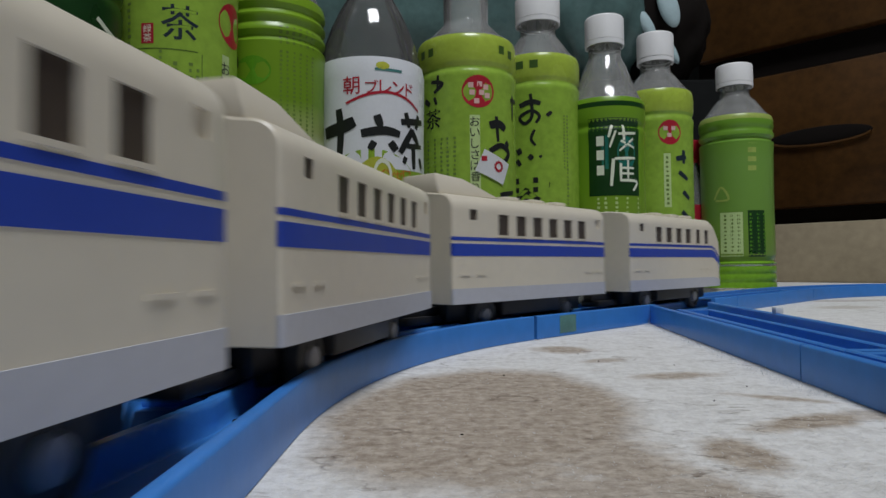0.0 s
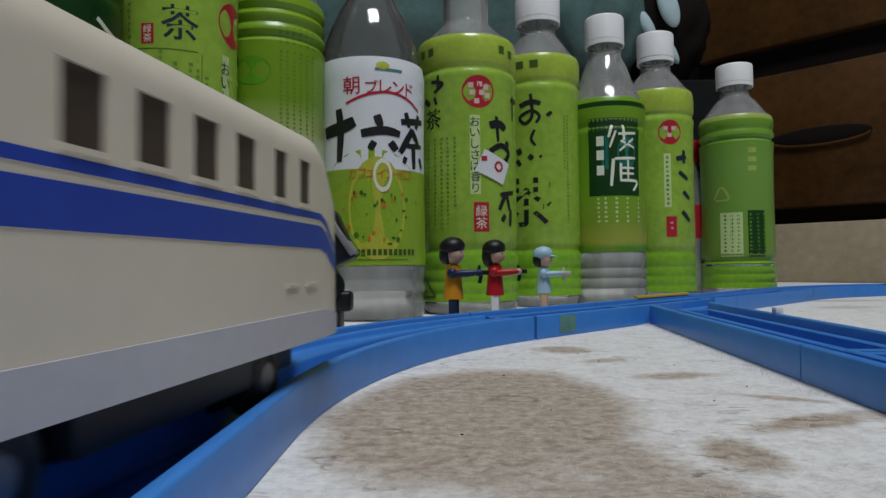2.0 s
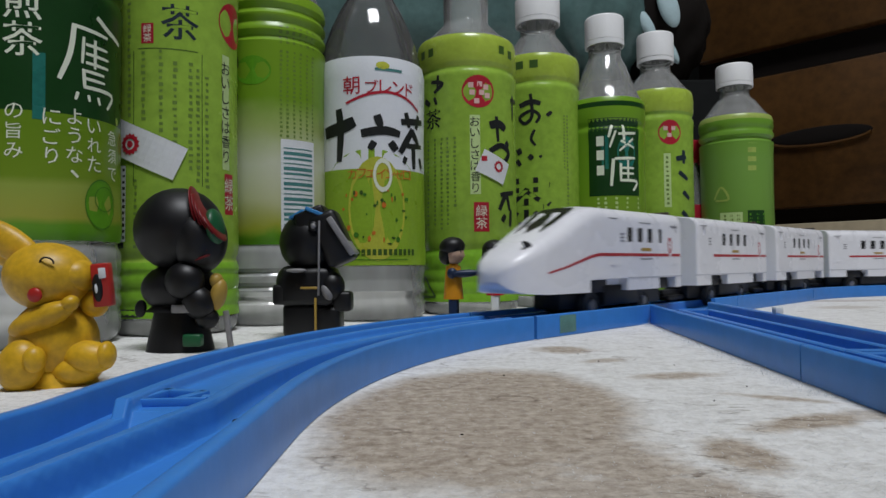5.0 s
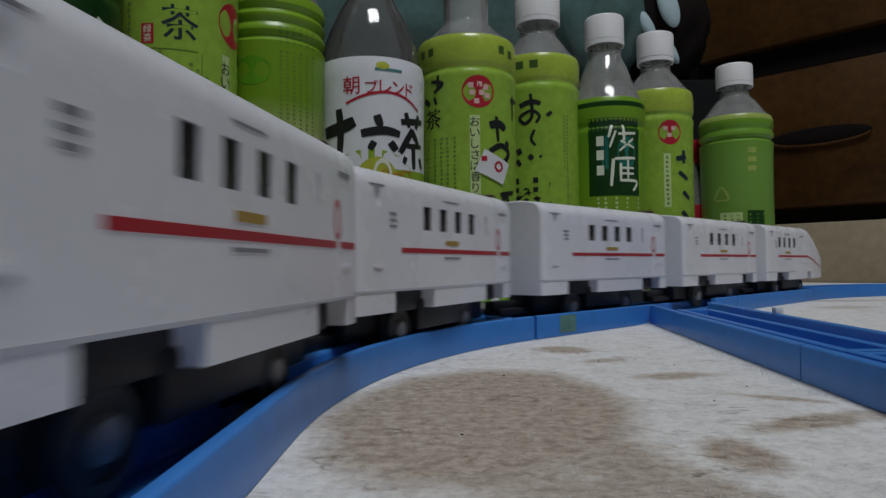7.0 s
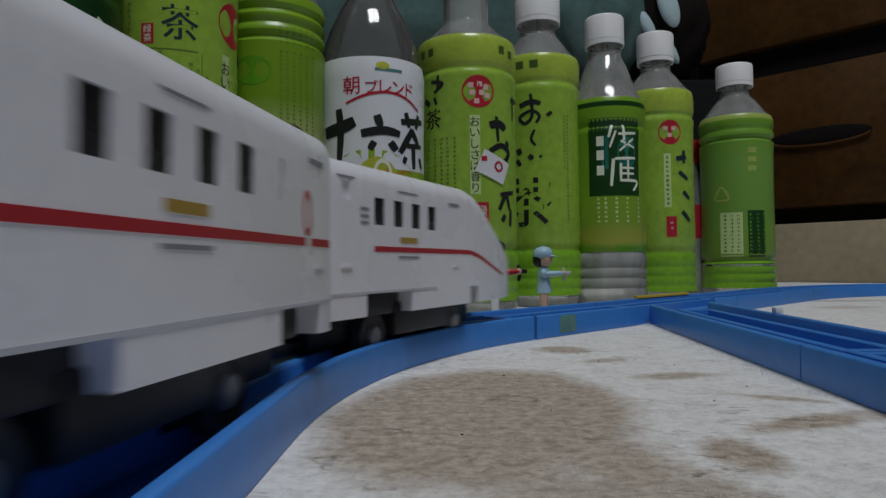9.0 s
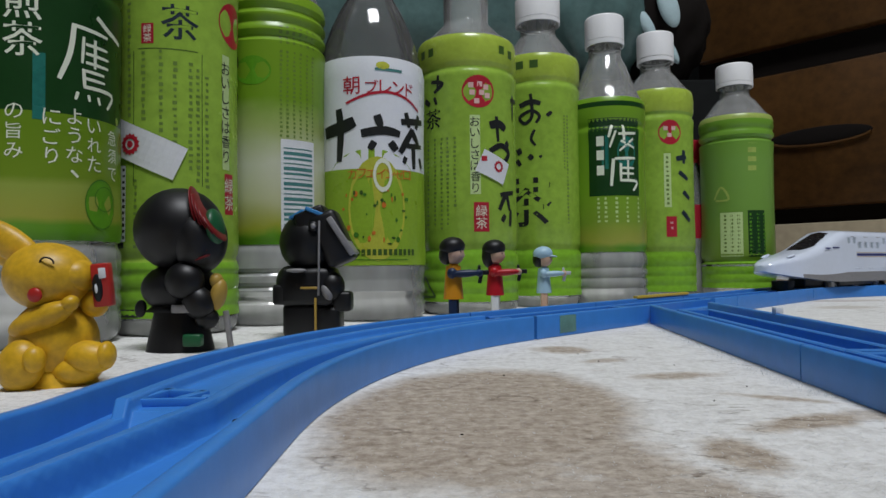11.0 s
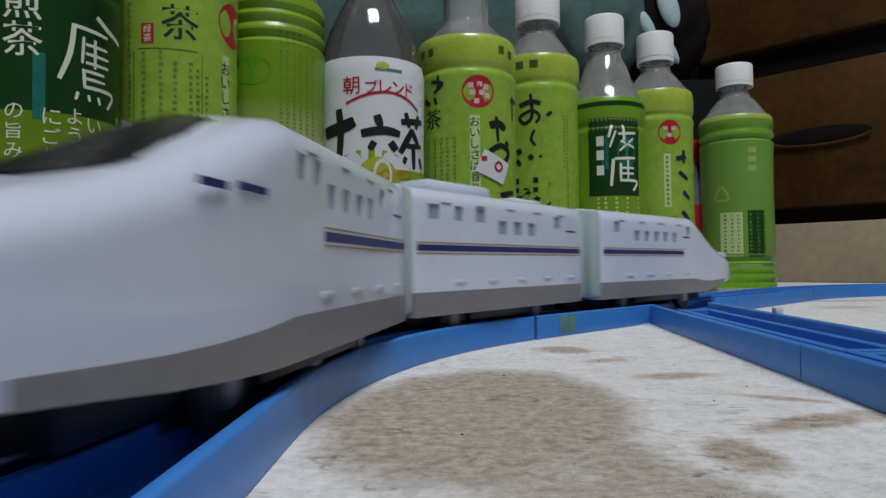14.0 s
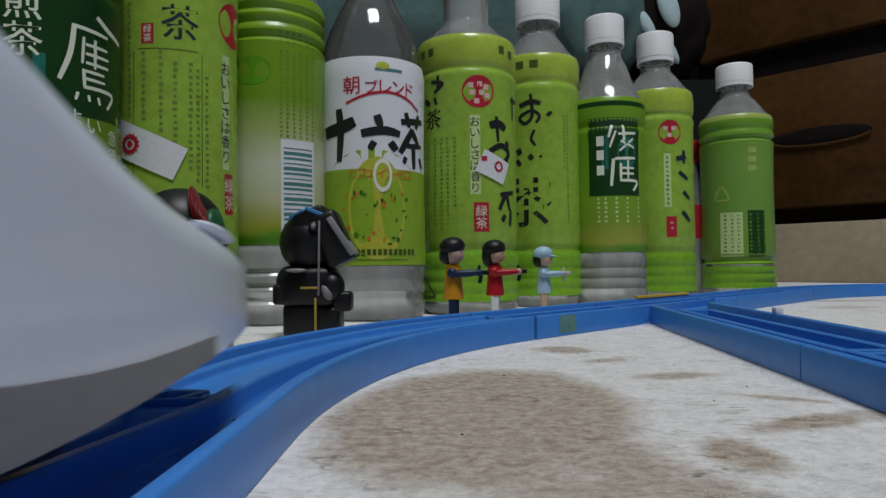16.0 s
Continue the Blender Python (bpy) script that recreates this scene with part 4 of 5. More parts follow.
def bottle(X, Y, body, label_profile, label_mats, cap_r, cap_z, cap_mat, words, liquid=None, pet=None, name="tea_bottle"):
    """A plastic bottle standing on the board: turned body, wrapped label, screw cap with a ribbed skirt."""
    root = new(name)
    root.location = (X * M, Y * M, 0.0)
    tagged(root, words, "bottle", group="bottles in a row")
    shell = part("body", lathe([(a * M, b * M) for a, b in body], 56), [pet or PET, FOOT], root, "clear plastic body")
    # below the label the wall takes the paler material with light painted in
    foot = min(z0 for _, z0, _ in label_mats) * M
    for f in shell.data.polygons:
        f.material_index = 1 if f.center.z < foot else 0
    if liquid:
        zs, m = liquid
        inner = [(0, 2.0)] + [(max(r - 1.2, .1), z) for r, z in body if 2.0 < z < zs] + [(radius_at(body[1:], zs) - 1.2, zs), (0, zs)]
        part("tea", lathe([(a * M, b * M) for a, b in inner], 40), m, root, "tea inside the bottle")
    lab = None
    cuts = label_mats
    for m, z0, z1 in cuts:
        zs = sorted({z0, z1, *[z for _, z in label_profile if z0 < z < z1]})
        prof = [(radius_at(label_profile, z), z) for z in zs]
        ob = part("label", lathe([(a * M, b * M) for a, b in prof], 56), m, root, m.name.replace("_", " "))
        lab = lab or ob
    if cap_z:
        z0, z1 = cap_z
        bm = bmesh.new()
        n = 72
        rings = []
        for r, z, rib in ((cap_r * .9, z0, 0), (cap_r, z0, 0), (cap_r, z0 + 3.2, 0), (cap_r * .96, z0 + 3.4, 0), (cap_r * .96, z0 + 4.0, 0), (cap_r, z0 + 4.2, 1), (cap_r, z1 - 2, 1), (cap_r * .95, z1 - .5, 0), (cap_r * .86, z1, 0), (.01, z1, 0)):
            rings.append([bm.verts.new(((r - rib * .5 * (k % 2)) * math.cos(2 * math.pi * k / n) * M, (r - rib * .5 * (k % 2)) * math.sin(2 * math.pi * k / n) * M, z * M)) for k in range(n)])
        for p, q in zip(rings, rings[1:]):
            for k in range(n):
                bm.faces.new((p[k], p[(k + 1) % n], q[(k + 1) % n], q[k]))
        part("cap", bm, cap_mat, root, "screw cap", sharp=60)
    return root, lab


def facing(X, Y):
    return math.atan2(-Y, -X)


def slim_body(r, H, neck, zs, waist=45.0, rib=0.02, sh=22.0, ring=0.045, hip=0.05):
    """Outline of a slim bottle: foot, ribs, waist, straight side, shoulder from zs up, neck. ring, hip: depth of the grooves below the shoulder and at the waist."""
    low = [(r * .55, 2.2), (r * .62, 0), (r * .90, .2), (r * .985, 4), (r, 8)]
    for k in range(3):
        z = 12 + k * 8
        low += [(r, z), (r * (1 - rib * .6), z + 1.2), (r * (1 - rib), z + 2.3), (r * (1 - rib * .6), z + 3.4), (r, z + 4.6)]
    low += [(r, waist - 5), (r * (1 - hip * .35), waist - 2.6), (r * (1 - hip), waist - .6), (r * (1 - hip), waist + .6), (r * (1 - hip * .5), waist + 2.6), (r * .992, waist + 6), (r * .98, waist + 30), (r * .97, (waist + zs) / 2), (r * .98, zs - 38)]
    low += [(r * .995, zs - 30), (r, zs - 28), (r * (1 - ring * .4), zs - 25.8), (r * (1 - ring), zs - 24), (r * (1 - ring), zs - 22.8), (r * (1 - ring * .4), zs - 21), (r, zs - 19)]
    top = [(r, zs - 8), (r * .993, zs - 5), (r * .97, zs - 2), (r * .93, zs), (r * .85, zs + sh * .13), (r * .76, zs + sh * .32), (r * .66, zs + sh * .56), (max(neck, r * .56), zs + sh * .8), (neck, zs + sh), (neck * .95, zs + sh + 2), (neck * .95, H - 25), (neck * 1.12, H - 24), (neck * 1.12, H - 22.4), (neck * .9, H - 22), (neck * .9, H - 3)]
    return low + [q for q in top[:9]] + [q for q in top[9:] if q[1] > zs + sh]


def ringed(body, r, zs, depths):
    """Cut several soft grooves into an outline: depths is (height, depth) pairs."""
    out = [q for q in body if not (zs - 31 < q[1] < zs - 9)]
    extra = []
    for z, d in depths:
        extra += [(r, z - 3.2), (r * (1 - d * .6), z - 1.6), (r * (1 - d), z), (r * (1 - d * .6), z + 1.6), (r, z + 3.2)]
    k = next(i for i, q in enumerate(out) if q[1] >= zs - 9)
    return out[:k] + extra + out[k:]


def over(body, z0, z1, lift=0.35):
    zs = [z0] + [z for r, z in body if z0 < z < z1] + [z1]
    return [(radius_at(body[2:], z) + lift, z) for z in zs]

# dark green label, nearest to the yellow figurine
H = 236.0
body = slim_body(33.0, H, 13, 180.0, 44.0)
root, lab = bottle(-182.3, 300.0, body, over(body, 30, 176), [(DEEP_GREEN, 98.7, 176), (FADE_LEFT, 45.3, 98.7)], 15, (H - 20, H), CAP_WHITE, "bottle of green tea with a dark green label")
pr = Print(over(body, 30, 176, .35), facing(-182.3, 300.0))
pr.text(PALE_PRINT, "煎茶", -7.0, 135.8, 14.4, True, bold=.006)
for pts, w in [([(12.0, 138.1), (10.4, 125.4), (6.2, 113.3)], 8), ([(12.0, 137.4), (28.5, 136.5)], 6), ([(16.0, 133.5), (15.4, 121.9)], 5), ([(16.9, 130.5), (28.5, 130.5)], 5), ([(16.9, 126.5), (29.3, 126.5)], 5), ([(16.9, 122.6), (29.3, 122.6)], 5), ([(21.4, 133.5), (21.4, 120.7)], 6), ([(16.0, 119.6), (16.6, 111.4)], 6), ([(16.9, 118.9), (26.6, 118.9)], 5), ([(16.9, 115.6), (27.0, 115.6)], 5), ([(16.0, 111.9), (31.9, 111.4), (28.5, 104.5)], 6), ([(13.7, 109.1), (12.6, 105.6)], 5), ([(18.3, 108.7), (18.9, 105.9)], 5), ([(23.1, 108.7), (24.1, 105.4)], 5), ([(22.1, 143.9), (29.3, 139.8), (39.5, 137.0)], 8)]:
    pr.stroke(PALE_PRINT, pts, w * .28)
for s, x, z in (("急須で", 32.3, 84.1), ("いれた", 21.1, 87.1), ("ような、", 12.3, 85.9), ("にごり", 3.6, 88.7), ("の旨み", -9.9, 90.1)):
    pr.text(PALE_PRINT, s, x, z, 6.7, True, pitch=1.22)
pr.disc(LEAF_GREEN, 24.8, 61.5, 7.9, 10.7)
pr.disc(LEAF_RIM, 24.8, 61.5, 8.4, 11.1, 0.1, .95)
pr.disc(LEAF_RIM, 26.6, 63.9, 5.6, 5.6, 0.1, .93)
# painted bar of teal sheen
pr.rect(SHEEN, -1.0, 109.1, 4.6, 27.8)
pr.disc(OLIVE_PALE, 36.9, 100.8, 1.4, 1.9)
pr.finish(lab)


# bright green label with the long small print
H = 262.0
body = slim_body(31.5, H, 14, 206.0, 38.0)
root, lab = bottle(-141.0, 350.0, body, over(body, 9, 203), [(TEA_GREEN, 36, 203), (TEA_LOW, 9, 36)], 15, (H - 20, H), CAP_WHITE, "bottle of green tea with a bright green label")
pr = Print(over(body, 9, 203, .35), facing(-141.0, 350.0))
pr.text(INK_BLUE, "茶", 1.8, 153.7, 17.7, bold=.008)
pr.disc(SEAL_RED, 33.4, 160.0, 11.6, 11.6)
pr.rect(SEAL_RED, -13.6, 147.6, 6.1, 9.9)
pr.text(PALE_PRINT, "緑茶", -13.6, 147.6, 4.1, True, extra=.1)
pr.rect(PALE_GREEN, 27.1, 113.2, 5.5, 59.3)
pr.text(INK, "おいしさは香り", 27.1, 113.2, 6.6, True, extra=.1, pitch=1.15)
pr.rect(SEAL_RED, 29.5, 71.0, 7.2, 21.0)
pr.text(PALE_PRINT, "緑茶", 29.5, 71.0, 7.7, True, extra=.1, pitch=1.15)
for k, (x, z0, z1) in enumerate(((-37.6, 162.8, 111.8), (-30.0, 162.8, 109.0), (-23.7, 162.8, 104.9), (-15.6, 138.0, 104.9), (-7.2, 138.8, 99.4), (-0.6, 133.3, 93.9), (6.6, 133.8, 81.4), (10.3, 131.1, 73.2), (14.9, 128.3, 73.2), (-19.8, 75.9, 42.8), (-36.8, 40.1, 5.6))):
    pr.bars(FAINT, x, z0, z1, 2.8, seed=k)
for x in (-20.9, 12.3):
    pr.rect(INK_GREEN, x, 106.3, 0.4, 66.2)
pr.rect(INK_GREEN, -4.2, 140.2, 28.7, 0.4)
pr.rect(PAPER, -30.5, 64.9, 9.4, 37.2)
for k in range(26):
    pr.rect(INK, -32.6, 82.0 - k * 1.3, 5.5, 0.276 * (1.2 + 2.2 * (k * 7 % 3) / 2), extra=.1)
pr.bars(INK, -27.2, 81.4, 47.0, 2.5, 3.0, seed=3)
pr.rect(INK, -30.5, 44.5, 7.2, 2.8)
pr.rect(INK, -25.5, 11.5, 15.4, 3.9)
pr.finish(lab)
pr = Print(over(body, 9, 203, .35), facing(-141.0, 350.0), .7)
pr.rect(PAPER, -15.6, 91.4, 38.1, 17.1, -24)
pr.disc(SEAL_RED, -22.5, 93.6, 5.5, 5.5, .15, .5, 14)
pr.disc(SEAL_RED, -22.5, 93.6, 1.7, 1.7, .15)
pr.finish(lab)


# pale bottle turned to its barcode
H = 268.0
body = ringed(slim_body(32.0, H, 14, 192.0, 46.0, .05, 40), 32.0, 192.0, ((165, .07), (173, .05), (181, .06)))
root, lab = bottle(-103.6, 402.0, body, over(body, 46, 190), [(FADE_BARCODE, 46, 190)], 15, (H - 20, H), CAP_WHITE, "bottle of green tea turned to its barcode")
pr = Print(over(body, 46, 190, .35), facing(-103.6, 402.0))
pr.rect(PAPER, 16.1, 79.0, 22.4, 53.7)
for k in range(17):
    pr.rect(BAR_TEAL, 16.1, 100.8 - k * 2.9, 19.2, 0.320 * (2 + 4 * ((k * 5) % 3) / 2), extra=.1)
for k, x in enumerate((5.2, 9.0, 13.1, 17.3, 21.9, 26.6)):
    pr.bars(FAINT, x, 155.8, 106.2, 2.2, seed=k + 20)
    pr.bars(FAINT, x, 170.2, 160.6, 2.6, seed=k + 40)
pr.disc(LEAF_GREEN, -11.2, 144.6, 10.9, 8.3)
pr.disc(INK, -22.4, 149.4, 2.6, 5.1)
pr.disc(INK, -22.4, 129.6, 2.2, 3.2)
pr.finish(lab)


# white and yellow-green label, smoked dome
H = 275.0
zs = 159.6
body = [(18, 2.2), (21, 0), (31, .2), (34.2 - .4, 4), (34.2, 8), (34.2 - 1.5, 13), (34.2 - 1.5, 15), (34.2, 18), (34.2 - 1.2, 24), (34.2 - 1.2, 26), (34.2, 30), (34.2 - .2, 34), (34.2, 40), (34.2 * .985, 70), (34.2 * .98, 110), (34.2, zs - 12), (34.2, zs - 6), (34.2 * .97, zs), (34.2 * .93, zs + 5), (34.2 * .86, zs + 15), (34.2 * .75, zs + 26), (34.2 * .60, zs + 37), (34.2 * .45, zs + 46), (13, zs + 54), (12, zs + 60), (12, H - 4)]
root, lab = bottle(-45.7, 428.0, body, over(body, 33, zs), [(WHITE_LABEL, 91.6, zs), (LIME, 33.7, 91.6)], 15, (H - 20, H), CAP_WHITE, "tea bottle with a white and lime label and a smoky dome", pet=SMOKE)
pr = Print(over(body, 33, zs, .35), facing(-45.7, 428.0))
pr.disc(LIME, 0.0, 79.7, 31.3, 23.8)
pr.disc(LIME_LIGHT, 3.3, 67.7, 17.7, 31.3, .1)
pr.text(SEAL_RED, "朝", -11.9, 141.9, 10.9, extra=.1, bold=.006)
pr.text(SEAL_RED, "ブレンド", 12.7, 140.9, 8.2, extra=.1, pitch=1.0, bold=.006)
pr.stroke(SEAL_RED, [(-15.5, 131.1), (-3.3, 135.8), (9.6, 137.9), (21.9, 135.8), (34.3, 129.7)], 1.7, .1)
pr.rect(BAR_TEAL, 10.8, 151.5, 17.0, 1.7, extra=.1)
pr.disc(LIME_LIGHT, 7.0, 153.9, 4.1, 2.4, .1)
for pts, w in [([(-32.4, 114.7), (-18.8, 116.8), (-10.0, 120.2)], 22), ([(-20.6, 128.3), (-19.3, 115.4), (-20.6, 96.3)], 14), ([(-6.2, 112.7), (7.7, 114.7), (18.0, 113.0)], 15), ([(3.3, 123.9), (5.5, 117.1)], 14), ([(1.8, 107.9), (-1.1, 103.1)], 12), ([(11.5, 107.9), (15.5, 103.1)], 14), ([(18.8, 120.8), (39.8, 123.6)], 12), ([(22.4, 127.0), (25.2, 118.1)], 10), ([(34.3, 127.0), (31.7, 118.1)], 10), ([(28.3, 117.4), (22.4, 108.6), (18.0, 101.8)], 12), ([(27.3, 116.8), (34.3, 108.6)], 12), ([(20.6, 106.5), (38.9, 107.9)], 9), ([(28.9, 108.6), (29.4, 92.9)], 11), ([(22.4, 99.7), (20.6, 95.7)], 9), ([(35.7, 100.4), (38.9, 94.3)], 9)]:
    pr.stroke(INK, pts, w * .36, .12)
pr.text(ORANGE, "カフェインゼロ", 5.5, 88.5, 5.8, extra=.2, pitch=1.0)
pr.disc(PALE_PRINT, 6.6, 87.8, 5.8, 10.2, .25, .72)
rnd = random.Random(5)
for k in range(34):
    pr.disc((ORANGE, LEAF_RIM, INK_GREEN)[k % 3], 2.2 + rnd.uniform(-20, 20), 62.6 + rnd.uniform(-18, 16), rnd.uniform(.5, 1.6), rnd.uniform(.5, 1.8), .2)
for k in range(15):
    pr.rect(INK_GREEN, -18.0 + k * 3.2, 41.5, 2.2, 3.7, extra=.1)
pr.rect(LEAF_RIM, 4.0, 37.1, 37.4, 0.5, extra=.1)
pr.finish(lab)


# bright green label with the red seal
H = 268.0
zs = 188.0
body = slim_body(34.8, H, 17.0, zs + 1, 43.6, .015, 14)
root, lab = bottle(18.0, 470.0, body, over(body, 9, zs), [(TEA_GREEN, 43.6, zs - 22), (TEA_PALE, zs - 22, zs), (TEA_LOW, 9, 43.6)], 15, (H - 20, H), CAP_WHITE, "bottle of green tea with a red seal on its label")
pr = Print(over(body, 9, zs, .35), facing(18.0, 470.0))
pr.disc(SEAL_RED, 7.7, 148.5, 10.9, 10.9)
for k, (x, z) in enumerate(((2.8, 152.6), (8.5, 153.4), (12.7, 151.5), (3.6, 147.8), (9.8, 147.8), (13.6, 145.9), (6.5, 142.1))):
    pr.rect(PINK_PRINT, x, z, 3.4, 3.4, extra=.1)
pr.rect(PALE_GREEN, 5.2, 106.4, 6.8, 52.6)
pr.text(INK, "おいしさは香り", 5.2, 106.4, 6.4, True, extra=.1, pitch=1.15)
pr.rect(SEAL_RED, 8.9, 65.1, 10.1, 19.5)
pr.text(PALE_PRINT, "緑茶", 8.9, 65.1, 7.5, True, extra=.1)
for pts, w in [([(-24.9, 157.1), (-16.2, 154.9), (-22.9, 149.6)], 7), ([(-19.0, 160.9), (-19.9, 152.6)], 5), ([(-32.0, 145.9), (-27.1, 142.1)], 9), ([(-22.9, 146.6), (-20.9, 141.4)], 6), ([(15.3, 126.3), (22.9, 127.8), (28.3, 124.8)], 14), ([(20.4, 132.7), (21.9, 115.8)], 7), ([(15.3, 109.0), (24.4, 113.5), (32.0, 109.0), (27.1, 102.3)], 10), ([(28.9, 116.6), (32.0, 113.9)], 9), ([(34.8, 145.9), (44.5, 146.6)], 8), ([(38.0, 149.6), (38.0, 132.7)], 6), ([(21.9, 70.0), (28.3, 80.1), (32.0, 70.0)], 8), ([(23.9, 62.4), (27.1, 66.9)], 9), ([(32.0, 59.4), (33.4, 70.7)], 8), ([(22.9, 80.1), (37.2, 82.7)], 8)]:
    pr.stroke(INK, pts, w * .4, .1)
pr.text(INK, "茶", -24.4, 132.0, 13.5, extra=.1, bold=.008)
for k, (x, z0, z1) in enumerate(((-29.5, 117.7, 57.5), (-22.9, 117.7, 59.4), (-17.6, 117.7, 57.5), (-13.1, 117.7, 59.4), (-8.1, 117.7, 70.7))):
    pr.bars(FAINT, x, z0, z1, 2.6, seed=k + 60)
for x, z in ((-33.4, 177.4), (-24.9, 177.4), (24.9, 178.2), (33.4, 176.7)):
    pr.rect(INK_GREEN, x, z, 4.5, 5.6)
for q in (0, 1, 2):
    p = ((-33.4, 25.6), (-46.1, 12.1), (-22.9, 12.1))
    pr.stroke(INK_GREEN, [p[q], p[(q + 1) % 3]], 1.9, .1)
pr.rect(INK_GREEN, -32.7, 17.3, 1.1, 4.5)
pr.finish(lab)
pr = Print(over(body, 9, zs, .35), facing(18.0, 470.0), .8)
pr.rect(PAPER, 18.0, 98.5, 21.8, 15.8, -24)
pr.disc(SEAL_RED, 21.4, 98.9, 3.8, 4.1, .15, .5, 10)
pr.rect(SEAL_RED, 11.0, 103.8, 3.8, 3.4, extra=.15)
pr.finish(lab)


# its neighbour, turned to the large brush marks
H = 254.0
zs = 199.3
body = slim_body(33.0, H, 15.5, zs + 1, 44.9, .015, 20)
root, lab = bottle(80.5, 545.0, body, over(body, 9, zs), [(TEA_GREEN, 44.9, zs - 22), (TEA_PALE, zs - 22, zs), (TEA_LOW, 9, 44.9)], 18.4, (230.7, H), CAP_WHITE, "bottle of green tea with large black brush marks")
pr = Print(over(body, 9, zs, .35), facing(80.5, 545.0))
for pts, w in [([(-14.9, 157.9), (-5.6, 160.5), (1.4, 158.7)], 9), ([(-6.1, 166.7), (-5.1, 149.5), (-10.9, 143.7), (-14.9, 149.0), (-5.6, 153.4), (0.5, 149.0), (-2.3, 143.7)], 6), ([(7.0, 151.7), (8.9, 149.5)], 11), ([(-3.3, 138.4), (-6.1, 131.4), (-2.8, 126.1)], 5), ([(-17.0, 124.3), (-14.9, 119.9)], 10), ([(-8.0, 118.6), (-5.1, 115.5)], 9), ([(0.5, 118.2), (1.4, 116.4)], 5), ([(-18.1, 115.5), (-14.9, 111.1)], 8)]:
    pr.stroke(INK, pts, w * .46, .1)
pr.text(INK, "茶", -10.4, 82.0, 38.8, extra=.1, bold=.008)
pr.bars(FAINT, 23.3, 149.5, 65.7, 2.6, seed=80)
pr.bars(FAINT, 20.3, 149.5, 107.6, 2.2, seed=81)
for x in (-14.4, -3.3):
    pr.rect(INK_GREEN, x, 190.1, 6.2, 6.2)
pr.finish(lab)


# dark green panel, clear foot
H = 237.7
zs = 165.5
body = slim_body(31.2, H, 14.0, zs + 1, 42.7, .04, 36)
root, lab = bottle(136.5, 548.0, body, over(body, 40, zs), [(DEEP_GREEN, zs - 8, zs - 4), (FADE_PANEL, 42.7, zs - 8), (FADE_PANEL, zs - 4, zs)], 16.0, (213.4, H), CAP_WHITE, "bottle of green tea with a dark panel and clear foot")
pr = Print(over(body, 40, zs, .35), facing(136.5, 548.0))
pr.rect(DEEP_GREEN, 7.6, 117.4, 43.6, 61.4)
# teal sheen on the panel, painted as a bar and a disc
pr.rect(SHEEN, -0.9, 121.0, 5.3, 26.7, extra=.08)
pr.disc(SHEEN, 16.7, 120.1, 8.0, 13.3, .08)
for pts, w in [([(4.7, 142.3), (1.9, 132.6)], 5), ([(7.6, 137.9), (2.8, 124.6)], 4), ([(13.5, 142.3), (14.5, 129.9)], 5), ([(9.5, 135.2), (25.0, 136.1)], 5), ([(11.5, 129.9), (23.7, 124.6)], 4), ([(22.5, 131.7), (10.5, 121.9)], 4), ([(5.6, 115.7), (3.7, 94.3)], 6), ([(6.6, 115.7), (25.0, 116.5)], 5), ([(11.5, 112.1), (11.5, 99.6)], 5), ([(12.5, 108.5), (23.7, 108.5)], 4), ([(12.5, 104.1), (23.7, 104.1)], 4), ([(10.5, 98.7), (26.4, 97.9), (22.5, 90.7)], 5), ([(17.8, 114.8), (17.8, 99.6)], 4)]:
    pr.stroke(PALE_PRINT, pts, w * .46, .2)
for z in (129.9, 118.8, 106.8):
    pr.rect(PALE_PRINT, -4.7, z, 5.8, 7.6, extra=.2)
for k, x in enumerate((-6.6, -0.9, 7.6, 16.7, 27.9)):
    pr.bars(PALE_GREEN, x, 84.5, 65.4, 3.1, seed=k + 90)
pr.finish(lab)


# behind it, bright green with a small seal
H = 238.5
zs = 183.5
body = slim_body(31.0, H, 14.0, zs + 1, 43.1, .015, 18)
root, lab = bottle(193.0, 592.0, body, over(body, 9, zs), [(TEA_GREEN, 43.1, zs - 20), (TEA_PALE, zs - 20, zs), (TEA_LOW, 9, 43.1)], 16.0, (212.3, H), CAP_WHITE, "bottle of green tea half hidden behind another")
pr = Print(over(body, 9, zs, .35), facing(193.0, 592.0))
pr.disc(SEAL_RED, 10.8, 144.9, 9.7, 10.6)
for x, z in ((7.1, 148.3), (13.6, 148.3), (10.3, 142.5)):
    pr.rect(PINK_PRINT, x, z, 3.4, 3.4, extra=.1)
pr.rect(PALE_GREEN, 8.2, 103.9, 5.8, 45.9)
pr.bars(FAINT, 8.2, 123.2, 82.2, 3.4, seed=7)
pr.rect(SEAL_RED, 10.8, 64.3, 8.7, 17.4)
pr.bars(PINK_PRINT, 10.8, 67.7, 59.5, 3.9, seed=9)
for pts, w in [([(15.8, 122.2), (26.3, 124.1)], 10), ([(23.4, 129.9), (23.4, 118.4)], 8), ([(18.2, 111.1), (27.8, 104.8)], 9), ([(22.0, 94.2), (29.5, 88.4)], 9), ([(20.7, 77.3), (29.5, 69.1)], 9)]:
    pr.stroke(INK_BLUE, pts, w * .45, .1)
pr.finish(lab)


